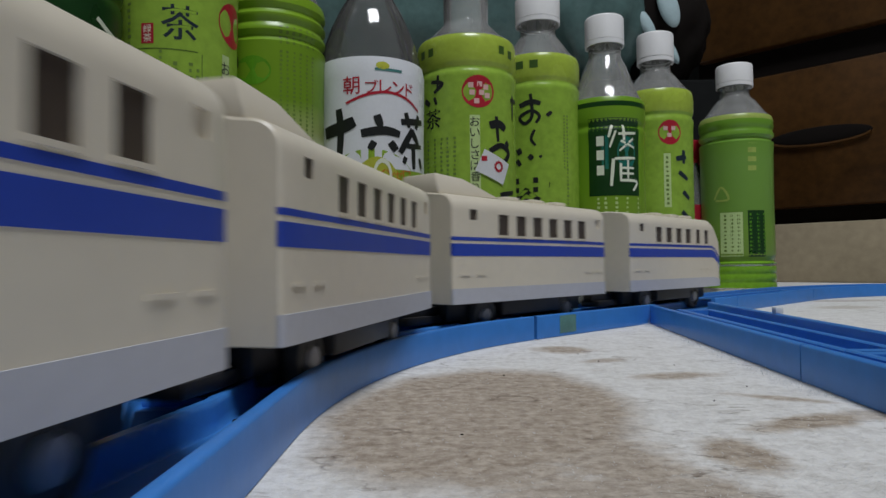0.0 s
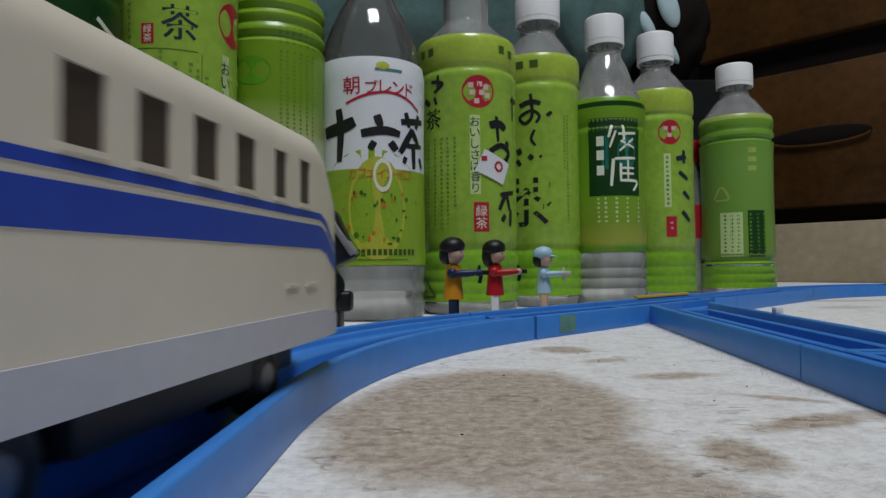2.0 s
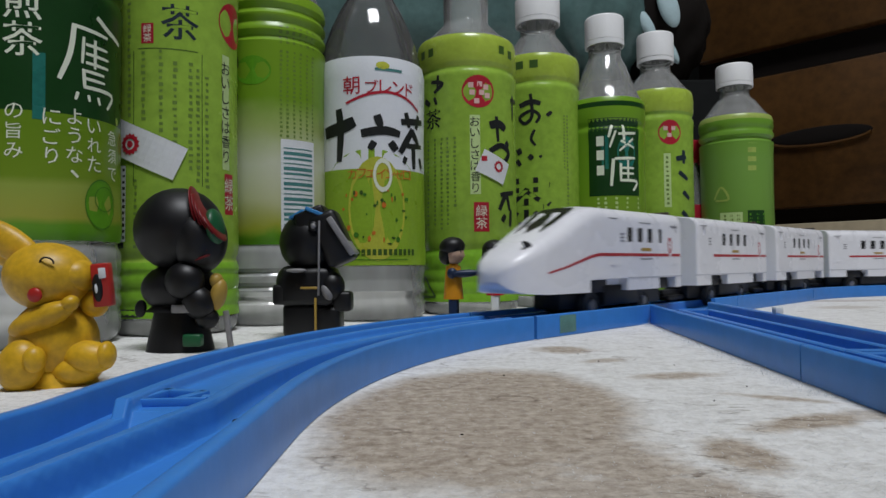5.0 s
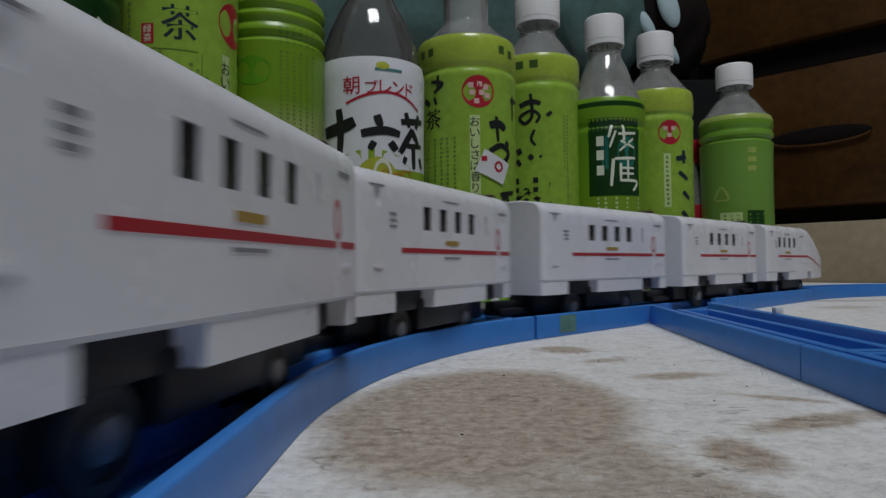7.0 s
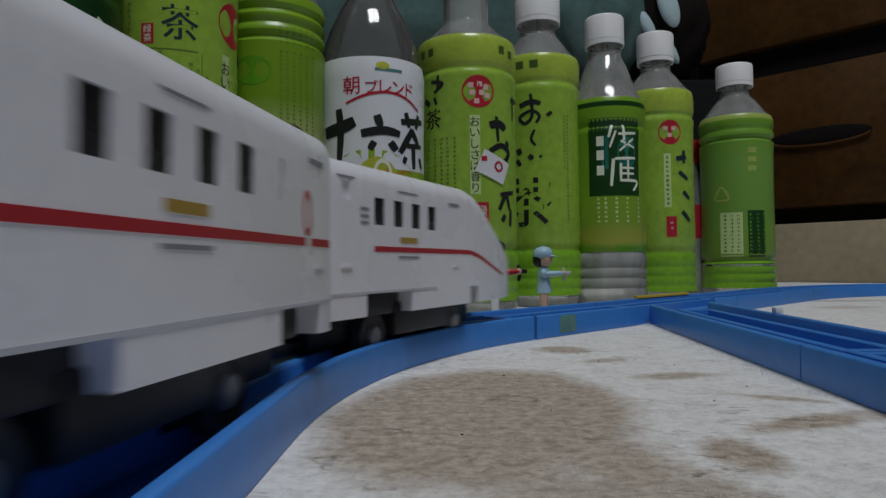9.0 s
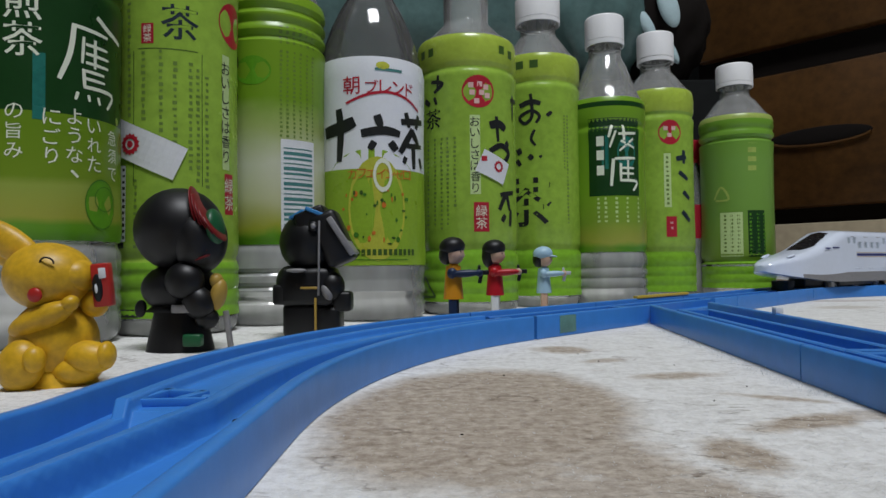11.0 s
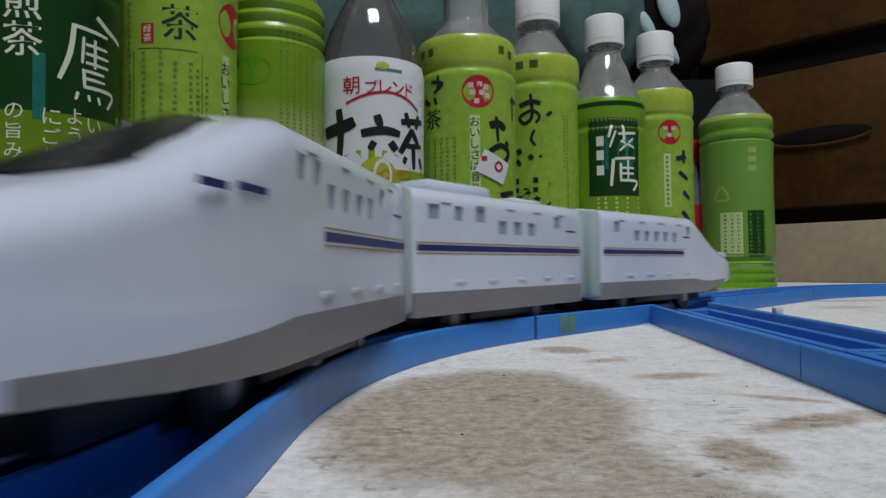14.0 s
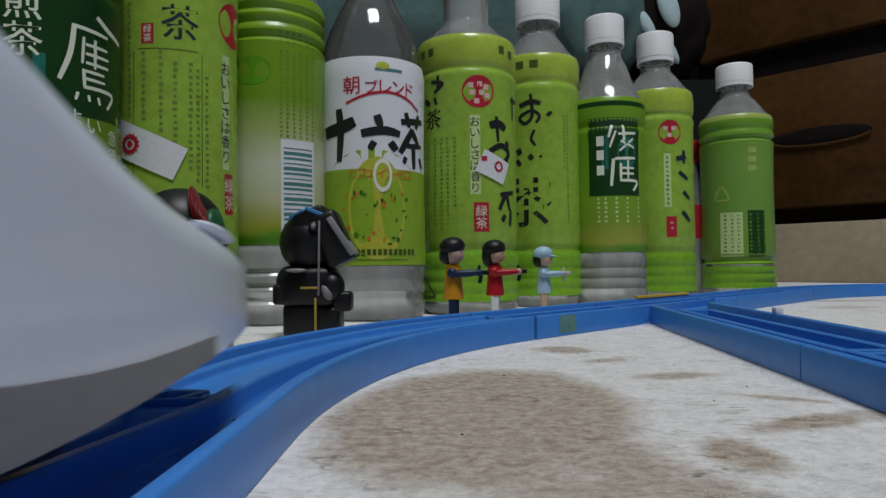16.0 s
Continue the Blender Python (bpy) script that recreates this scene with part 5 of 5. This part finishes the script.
# apart from the row, near the far curve
H = 228.8
zs = 174.8
body = ringed(slim_body(33.8, H, 14.5, zs + 1, 34.8, .02, 20, hip=.07), 33.8, zs + 1, ((zs - 23, .08), (zs - 14, .035)))
root, lab = bottle(291.8, 655.0, body, over(body, 9, zs), [(FADE_FAR, 34.8, zs - 5), (OLIVE_PALE, zs - 5, zs), (TEA_LOW, 9, 34.8)], 17.2, (206.5, H), CAP_WHITE, "bottle of green tea standing apart from the row")
pr = Print(over(body, 9, zs, .35), facing(291.8, 655.0))
pr.rect(PALE_GREEN, -5.0, 59.9, 19.2, 41.7)
pr.rect(DEEP_GREEN, 16.9, 60.5, 16.0, 43.8)
for k, x in enumerate((-10.2, -4.5, 1.1)):
    pr.bars(FAINT, x, 77.6, 41.2, 3.2, seed=k + 120)
for k, x in enumerate((11.4, 18.2, 24.4)):
    pr.bars(LEAF_GREEN, x, 78.6, 41.2, 3.2, seed=k + 130)
for k in range(4):
    pr.rect(OLIVE_PALE, 13.8, 148.1 - k * 8.6, 7.5, 4.8)
pr.stroke(OLIVE_PALE, [(-20.2, 93.6), (-13.2, 105.3), (-6.8, 93.6), (-18.9, 92.5)], 2.1, .1)
pr.finish(lab)


# small dark drink bottle with a red cap behind the row
H = 160.4
body = [(12, 2), (16, 0), (24, .3), (26.0, 6), (26.0, 30), (26.0 * .9, 42), (26.0, 58), (26.0, 88), (26.0 * .8, 110), (26.0 * .5, 128), (9, 138), (9, H - 4)]
root, lab = bottle(257.9, 690.0, body, over(body, 58, 92), [(SEAL_RED, 58, 92)], 12.5, (H - 24, H), SEAL_RED, "small dark drink bottle with a red cap", liquid=(100.0, COLA), name="drink_bottle")


# ---- figurines, each one plain mesh ----
def figurine(name, X, Y, words, cat, mats, pieces, turn=0.0):
    """pieces: (shape, centre, half sizes, turn about the y axis, material number)."""
    bm = bmesh.new()
    for shape, c, h, tilt, mi in pieces:
        m = Matrix.Translation(Vector(c) * M) @ Matrix.Rotation(radians(tilt), 4, "Y") @ Matrix.Diagonal((h[0] * M, h[1] * M, h[2] * M, 1))
        before = set(bm.faces)
        if shape == "ball":
            bmesh.ops.create_uvsphere(bm, u_segments=26, v_segments=16, radius=1, matrix=m)
        elif shape == "cone":
            bmesh.ops.create_cone(bm, cap_ends=True, segments=24, radius1=1, radius2=.72, depth=2, matrix=m)
        elif shape == "box":
            r = bmesh.ops.create_cube(bm, size=2, matrix=m)
            es = {e for v in r["verts"] for e in v.link_edges}
            bmesh.ops.bevel(bm, geom=list(es), offset=min(h) * .35 * M, segments=2, profile=.5, affect="EDGES")
        for f in set(bm.faces) - before:
            f.material_index = mi
    ob = part(name, bm, mats, sharp=50)
    ob.location = (X * M, Y * M, 0.0)
    ob.rotation_euler = (0, 0, radians(turn))
    return tagged(ob, words, cat)


smile = [("ball", (3.6 + 1.9 * math.cos(a), -9.6 + .25 * math.cos(2 * a), 34.8 + 1.5 * math.sin(a)), (.26, .3, .26), 0, 2) for a in [math.pi * k / 14 for k in range(15)]]
figurine("animal_figurine", -113.0, 192.0, "yellow vinyl seated animal figurine with pointed ears", "figurine", [YELLOW, CHEEK, DOLL_BLACK, PAPER], [
    ("ball", (-1, 0, 30.8), (12.3, 11, 10.0), 8, 0), ("ball", (7.5, -1, 31.0), (5.2, 6, 5.0), 0, 0), ("ball", (-13.5, 1, 41.0), (11.5, 3.2, 4.6), 33, 0), ("ball", (-16, 5, 38.0), (9.5, 3.0, 4.4), 24, 0),
    ("ball", (0, 1, 12.0), (12.0, 10.5, 12.6), 0, 0), ("cone", (0, 1, 3.5), (11.8, 10, 3.5), 0, 0), ("ball", (0.5, -6.5, 19.2), (9.6, 4.6, 3.7), -24, 0), ("ball", (8.6, -6.8, 23.4), (2.6, 2.4, 2.2), -40, 0),
    ("ball", (-3.5, -9.0, 6.5), (6.0, 5.4, 7.4), 8, 0), ("ball", (1.6, -11.5, 8.6), (2.8, 3, 3.6), 0, 0), ("ball", (12.2, -3.5, 8.0), (7.2, 4.8, 4.7), 6, 0), ("ball", (17.6, -4.2, 8.6), (2.4, 3.4, 4.0), 0, 0), ("ball", (8, -2, 4.6), (7, 6, 4.6), 0, 0),
    ("ball", (1.0, -10.4, 26.0), (2.0, 1.0, 2.0), 0, 1), ("ball", (11.6, -1.5, 33.2), (.7, .8, .5), 0, 2),
    ("box", (15.4, -2.0, 28.4), (2.6, 1.5, 6.2), -6, 1), ("ball", (14.6, -3.5, 27.6), (1.5, .6, 4.0), -6, 2), ("ball", (14.5, -3.9, 27.4), (.5, .5, 1.4), -6, 3), ("box", (15.9, -3.4, 31.8), (1.0, .4, 1.5), -6, 3), ("ball", (11.5, 1, 23), (4, 3, 4), 0, 0)] + smile)
ribs = [("ball", (8.6 + 1.7 * k, -6.5 - .2 * k, 56.0 - 1.6 * k), (1.15, 7.5, 9.8 - k * .6), -14 - 5 * k, 1) for k in range(5)]
figurine("helmet_figurine", -105.5, 268.0, "black vinyl big-headed hero figurine with a red visor", "figurine", [DOLL_BLACK, DOLL_RED, DOLL_GREEN, GOLD, SKIRT_DARK], ribs + [
    ("ball", (-1.5, 1, 48.6), (17.6, 16.5, 17.0), 0, 0), ("ball", (7.5, -2, 44.5), (10.8, 13, 13.8), 0, 0), ("ball", (15.2, -6, 49.2), (3.4, 7.2, 7.4), -8, 2), ("ball", (10.5, -10, 38.6), (4.6, 2.4, .75), -22, 1), ("ball", (11.2, -10, 36.8), (3.8, 2.2, .6), -22, 1),
    ("ball", (-1, 1, 25.0), (15.4, 12.5, 10.5), 0, 0), ("ball", (4.5, -9.2, 28.0), (7.6, 6.4, 7.6), 0, 0), ("ball", (9.5, -8.5, 19.6), (6.0, 5.2, 7.0), -30, 0), ("cone", (-1.2, 1, 9.0), (13.4, 11.5, 9.0), 0, 0), ("cone", (-1, 1, 17.2), (13.9, 12.2, 1.4), 0, 0), ("box", (4.6, -11.4, 17.3), (4.2, .9, 1.6), 0, 4),
    ("ball", (16.6, -6, 22.5), (3.1, 4, 6.4), 12, 3), ("ball", (15.8, -6, 28.0), (2.6, 3, 3.0), 0, 3), ("ball", (-16.0, -2, 17.0), (2.4, 1, 3.6), 10, 0), ("box", (8.0, -9.8, 5.0), (3.6, 2.2, 2.4), 0, 2), ("box", (19.5, -3, 8.5), (.9, 1.4, 7.5), -8, 4), ("ball", (12.2, -6.5, 13.2), (4.6, 4.6, 4.4), 0, 0)])
figurine("visor_figurine", -60.5, 312.0, "black vinyl figurine with an angular hooded helmet", "figurine", [DOLL_BLACK, DOLL_BLUE, GOLD, SKIRT_DARK], [
    ("ball", (-2, 1, 44.5), (14.6, 14, 14.6), 0, 0), ("box", (9.5, -3, 46.0), (6.6, 9, 12.6), -24, 0), ("box", (14.2, -5.5, 47.0), (1.4, 8, 10), -33, 3), ("box", (0, -3, 55.5), (7.2, 8, 4.2), -22, 0), ("box", (3.6, -5, 57.6), (6.2, 6.4, .9), 22, 1), ("box", (-6.5, -5, 57.2), (3.6, 5, .7), -30, 1),
    ("ball", (1.8, -12.4, 51.5), (2.3, 1.4, 2.3), 0, 0), ("ball", (2.0, -13.6, 51.5), (1.2, .6, 1.2), 0, 3), ("box", (-2, 0, 24.0), (12.6, 10.5, 9.0), 0, 0), ("ball", (-11.5, -4, 25.5), (5.6, 6.5, 8.2), 0, 0), ("box", (-14, -5, 20.5), (3.6, 5, 4.6), 0, 0), ("box", (14.0, -4, 17.0), (4.2, 5, 4.6), 0, 0), ("ball", (9, -6, 24.0), (6, 6, 7), 0, 0),
    ("box", (-4.0, 0, 8.5), (9.6, 9, 8.5), 0, 0), ("box", (6.6, -1, 7.5), (6.4, 8, 7.5), 0, 0), ("box", (2.4, -11.2, 10.0), (.5, .5, 9.0), 0, 2), ("box", (4.2, -12.0, 37.0), (.45, .5, 17.0), 1, 3), ("ball", (-6, -12, 31.5), (4.6, 2, 1.0), 0, 3), ("box", (0, -11.5, 23.5), (4.2, .8, .55), 0, 2), ("ball", (7.5, -10, 21.5), (2.4, 2.4, 4.0), -25, 3)])


def small_doll(X, Y, words, top, shirt, sleeve, trousers, cap=None, hair_long=False):
    m = [SKIN, shirt, sleeve, trousers, cap or DOLL_BLACK, DOLL_BLACK, SKIRT_GREY]
    k = top / 46.0
    P = [("ball", (0.6, 0, 37), (5.0, 5.0, 5.2), 0, 0), ("ball", (-.4, .4, 40.6), (6.5, 6.3, 4.9), -6, 4), ("ball", (-3.4, .8, 36.5), (3.7, 5.0, 6.6 if hair_long else 4.8), 0, 5), ("cone", (0, 0, 23), (5.0, 4.3, 8.2), 0, 1), ("cone", (.2, 0, 30.8), (3.0, 3, 1.4), 0, 1),
         ("ball", (5.6, -4.0, 27.4), (7.8, 1.9, 1.9), -3, 2), ("ball", (5.6, 3.4, 27.2), (7.6, 1.9, 1.9), -3, 2), ("ball", (-.6, -3.6, 27.6), (2.5, 2.2, 2.7), 0, 2), ("ball", (12.6, -2.4, 27.6), (2.0, 2.2, 1.9), 0, 0 if sleeve is not NAVY_TOY else 2),
         ("box", (14.6, -1, 27.8), (3.0, .9, 1.2), 0, 6 if cap else 5), ("box", (13.4, -1, 25.0), (.9, .8, 2.6), 12, 6 if cap else 5), ("box", (12.8, -1, 29.8), (.7, .7, 1.6), 0, 6 if cap else 5), ("box", (-.4, -2.0, 8), (2.1, 1.9, 8), 0, 3), ("box", (.6, 2.2, 8), (2.1, 1.9, 8), 0, 3), ("ball", (1.0, -2, 1.2), (3, 2.2, 1.2), 0, 5), ("ball", (1.6, 2.2, 1.2), (3, 2.2, 1.2), 0, 5)]
    P += [("ball", (5.3, 0, 36.2), (.7, .7, .6), 0, 0), ("ball", (3.6, -3.5, 37.8), (.5, .45, .9), 0, 5)]
    if cap:
        P += [("ball", (4.8, 0, 39.2), (4.4, 4.6, .8), 8, 4)]
    P = [(s, (c[0] * k, c[1] * k, c[2] * k), (h[0] * k, h[1] * k, h[2] * k), t, i) for s, c, h, t, i in P]
    return figurine("small_figurine", X, Y, words, "figurine", m, P)


small_doll(5.2, 345, "small black-haired toy figurine in an orange vest", 48.5, DOLL_ORANGE, NAVY_TOY, NAVY_TOY)
small_doll(30.0, 385, "small black-haired toy figurine in a red jumper", 48.5, RED_TOY, RED_TOY, PAPER, hair_long=True)
small_doll(65.5, 432, "small toy figurine with a pale blue cap", 45.5, PALE_BLUE, PALE_BLUE, SKIN, cap=PALE_BLUE)


# ---- small things by the track ----
def little_box(name, X, Y, z, sx, sy, sz, turn, m, words, cat):
    bm = bmesh.new()
    box(bm, -sx / 2 * M, sx / 2 * M, -sy / 2 * M, sy / 2 * M, 0, sz * M, bevel=min(sx, sy, sz) * .2 * M)
    ob = part(name, bm, m)
    ob.location = (X * M, Y * M, z * M)
    ob.rotation_euler = (0, 0, radians(turn))
    return tagged(ob, words, cat)


little_box("paper_chip", 147, 292, T - .1, 4.5, 2.5, 3.0, 20, PAPER, "small white chip lying on the rail", "chip")


# ---- chest of drawers beyond the far curve ----
def chest():
    root = tagged(new("chest_of_drawers"), "dark brown wooden chest of drawers on a beige plinth", "chest of drawers")
    root.matrix_world = Matrix.Translation((486 * M, 1258 * M, 0)) @ Matrix.Rotation(radians(-46), 4, "Z")
    w = 560
    bm = bmesh.new()
    # carcass colour carries the shade in the gaps between the drawers
    box(bm, 0, w * M, 14 * M, 420 * M, 98 * M, 1150 * M, bevel=3 * M)
    part("carcass", bm, SHADE_AND_BLACK, root, "dark carcass")
    bm = bmesh.new()
    box(bm, 60 * M, (w + 20) * M, -46 * M, 400 * M, 0, 97 * M, bevel=3 * M)
    part("plinth", bm, BEIGE, root, "beige plinth board")
    for z0, z1 in ((126, 362), (412, 640), (690, 920)):
        bm = bmesh.new()
        box(bm, 6 * M, (w - 6) * M, -8 * M, 20 * M, z0 * M, z1 * M, bevel=5 * M)
        d = part("drawer", bm, WOOD, root, "brown wooden drawer front")
        for cx in (214,):
            zc = (z0 + z1) / 2
            # no hollow is cut: a near-black flat ball paints the recess's shade
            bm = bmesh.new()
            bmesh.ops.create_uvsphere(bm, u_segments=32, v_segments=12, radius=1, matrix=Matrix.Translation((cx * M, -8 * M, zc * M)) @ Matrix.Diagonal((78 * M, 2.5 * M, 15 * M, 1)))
            part("handle_recess", bm, SHADE_AND_BLACK, d, "dark finger recess")
            n, rows = 24, []
            bm = bmesh.new()
            for k in range(n + 1):
                u = -1 + 2 * k / n
                zz = zc - 15 * math.sqrt(max(0, 1 - u * u * .96)) - 1.0
                rows.append([bm.verts.new(((cx + 76 * u) * M, (-8 + y) * M, (zz + z) * M)) for y, z in ((0, 3), (-6, 2.0), (-6.5, -1), (0, -3))])
            for p, q in zip(rows, rows[1:]):
                for j in range(3):
                    bm.faces.new((p[j], q[j], q[j + 1], p[j + 1]))
            part("handle_lip", bm, WOOD, d, "rounded lower lip of the pull")


chest()


# ---- dim things behind the bottles ----
def lumpy(name, c, h, m, words, cat, amount=.12, scale=3.0, seed=0, kids=()):
    bm = bmesh.new()
    bmesh.ops.create_uvsphere(bm, u_segments=48, v_segments=28, radius=1)
    for v in bm.verts:
        d = v.co.normalized()
        q = noise.noise(d * scale + Vector((seed, 0, 0))) + .5 * noise.noise(d * scale * 2.7 + Vector((0, seed, 0)))
        v.co = Vector((d.x * h[0], d.y * h[1], d.z * h[2])) * (1 + amount * q) * M
    root = part(name, bm, m, sharp=80)
    root.location = Vector(c) * M
    tagged(root, words, cat)
    for cc, hh, tilt in kids:
        bm = bmesh.new()
        bmesh.ops.create_uvsphere(bm, u_segments=24, v_segments=12, radius=1, matrix=Matrix.Translation(Vector(cc) * M) @ Matrix.Rotation(radians(tilt), 4, "Y") @ Matrix.Diagonal((*(x * M for x in hh), 1)))
        part("printed_patch", bm, BAG_PATCH, root, "pale blue printed patch")
    return root


bm = bmesh.new()
box(bm, -360 * M, 420 * M, 900 * M, 1120 * M, 0, 286 * M, bevel=6 * M)
tagged(part("storage_box", bm, UNLIT_BACKDROP), "dark storage box behind the bottles", "box")
lumpy("plastic_bag", (20, 1000, 420), (250, 90, 140), TEAL_BAG, "dull teal plastic bag lying on a box", "bag", seed=2)
lumpy("plastic_bag", (222, 960, 400), (78, 70, 122), TEAL_BAG, "dull teal plastic bag lying on a box", "bag", seed=7)
lumpy("printed_bag", (318, 985, 405), (82, 66, 125), SHADE_AND_BLACK, "black plastic bag with pale blue printed patches", "bag", seed=11, kids=[((-31, -66, -35), (9, 6, 26), -30), ((0, -70, -12), (14, 7, 32), -18), ((4, -62, -70), (7, 6, 24), -28), ((-38, -62, 8), (12, 6, 7), 10)])


# ---- loose paper fibres and specks on the board ----
def fibres():
    rnd = random.Random(11)
    bm = bmesh.new()
    for k in range(12000):
        if k % 4 == 0:
            y = rnd.uniform(160, 360)
            x = 93 + (y - 142) * .085 - abs(rnd.gauss(0, 3.2))
        else:
            y = 85 + 260 * rnd.random() ** 1.6
            x = rnd.uniform(-22, 100)
            if (x - 9) ** 2 / 1500 + (y - 146) ** 2 / 5200 < 1 and k % 3:
                continue
            if y - x > 248 or x < -26 + max(0, y - 130) ** 2 / 470:
                continue
        a, l = rnd.uniform(0, 2 * math.pi), rnd.uniform(.2, .9)
        h = rnd.uniform(.05, .25) if k % 4 else rnd.uniform(.1, 1.3) * rnd.random()
        w_ = rnd.uniform(.02, .05)
        dx, dy = math.cos(a) * l, math.sin(a) * l
        px_, py_ = -math.sin(a) * w_, math.cos(a) * w_
        pts = [(x, y, .02), (x + dx * .5, y + dy * .5, h), (x + dx, y + dy, h * rnd.uniform(0, .8))]
        rows = [[bm.verts.new(((q[0] + s * px_) * M, (q[1] + s * py_) * M, q[2] * M)) for s in (1, -1)] for q in pts]
        for p, q in zip(rows, rows[1:]):
            bm.faces.new((p[0], q[0], q[1], p[1]))
    ob = part("paper_fibres", bm, PAPER, smooth=False)
    tagged(ob, "loose white paper fibres on the torn board", "fibres", kind="stuff")
    for x, y, r in ((3.3, 129, .5), (17.6, 197, .8), (52, 224, .7), (49, 243, .6), (74, 214, .5), (64, 158, .6), (24, 150, .4), (80, 176, .5)):
        bm = bmesh.new()
        bmesh.ops.create_icosphere(bm, subdivisions=1, radius=1, matrix=Matrix.Translation((x * M, y * M, r * .2 * M)) @ Matrix.Rotation(x, 4, "Z") @ Matrix.Diagonal((r * .75 * M, r * .4 * M, r * .35 * M, 1)))
        tagged(part("speck", bm, SHADE_AND_BLACK), "tiny dark crumb lying on the board", "crumb", group="crumbs on the board")


fibres()


# ---- what moves: seconds and the place of each train's front end along the line ----
RUNS = [(one, (0.0, 4.3), [(0, -15), (.5, -112), (1, -222), (1.5, -317), (2, -387), (2.5, -452), (2.62, -479), (3.7, -484), (3.85, -488), (4.0, -502), (4.6, -600), (6, -860), (16, -2560)]),
        (two, (1.8, 10.9), [(0, 1310), (2.6, 757), (3.5, 614), (3.8, 556), (4.2, 486), (6.5, -20), (7, -125), (7.5, -241), (8, -346), (8.5, -461), (9, -567), (16, -2020)]),
        (three, (11.0, 16.0), [(0, 2700), (11.5, 588), (12, 500), (12.5, 388), (13, 270), (13.5, 144), (14, 28), (14.5, -86), (15, -202), (15.5, -320), (16, -408)])]


def travel(keys, t):
    """Smooth, never reversing, between the given places."""
    ts, ss = [k[0] for k in keys], [k[1] for k in keys]
    d = [(b - a) / (u - v) for a, b, v, u in zip(ss, ss[1:], ts, ts[1:])]
    m = [d[0]] + [2 * p * q / (p + q) if p * q > 0 else 0 for p, q in zip(d, d[1:])] + [d[-1]]
    i = max(j for j in range(len(ts) - 1) if ts[j] <= t)
    h = ts[i + 1] - ts[i]
    u = (t - ts[i]) / h
    return ((2 * u ** 3 - 3 * u * u + 1) * ss[i] + (u ** 3 - 2 * u * u + u) * h * m[i] + (3 * u * u - 2 * u ** 3) * ss[i + 1] + (u ** 3 - u * u) * h * m[i + 1])


def run_pose(s_front, L):
    a, b = line_at(s_front + 0.2 * L)[0], line_at(s_front + 0.8 * L)[0]
    d = a - b
    c = (a + b) / 2
    return Matrix.Translation((c.x * M, c.y * M, 0)) @ Matrix.Rotation(math.atan2(d.y, d.x), 4, "Z")


def motions():
    for cars, (t0, t1), keys in RUNS:
        for ob, ws, s0, L in cars:
            walk(ob, [(i / 10, run_pose(travel(keys, i / 10) + s0, L)) for i in range(161)])
            for w in ws:
                rows, at = [], w.location.copy()
                for i in range(frame(t0) - 1, frame(t1)):
                    t = i / FPS
                    roll = -travel(keys, min(t, 16.0)) / 7.2
                    rows.append((t, Matrix.Translation(at) @ Matrix.Rotation(roll, 4, "Y")))
                if rows[0][0] > 0.01:
                    rows.insert(0, (0.0, rows[0][1]))
                if rows[-1][0] < 15.99:
                    rows.append((16.0, rows[-1][1]))
                walk(w, rows)


motions()
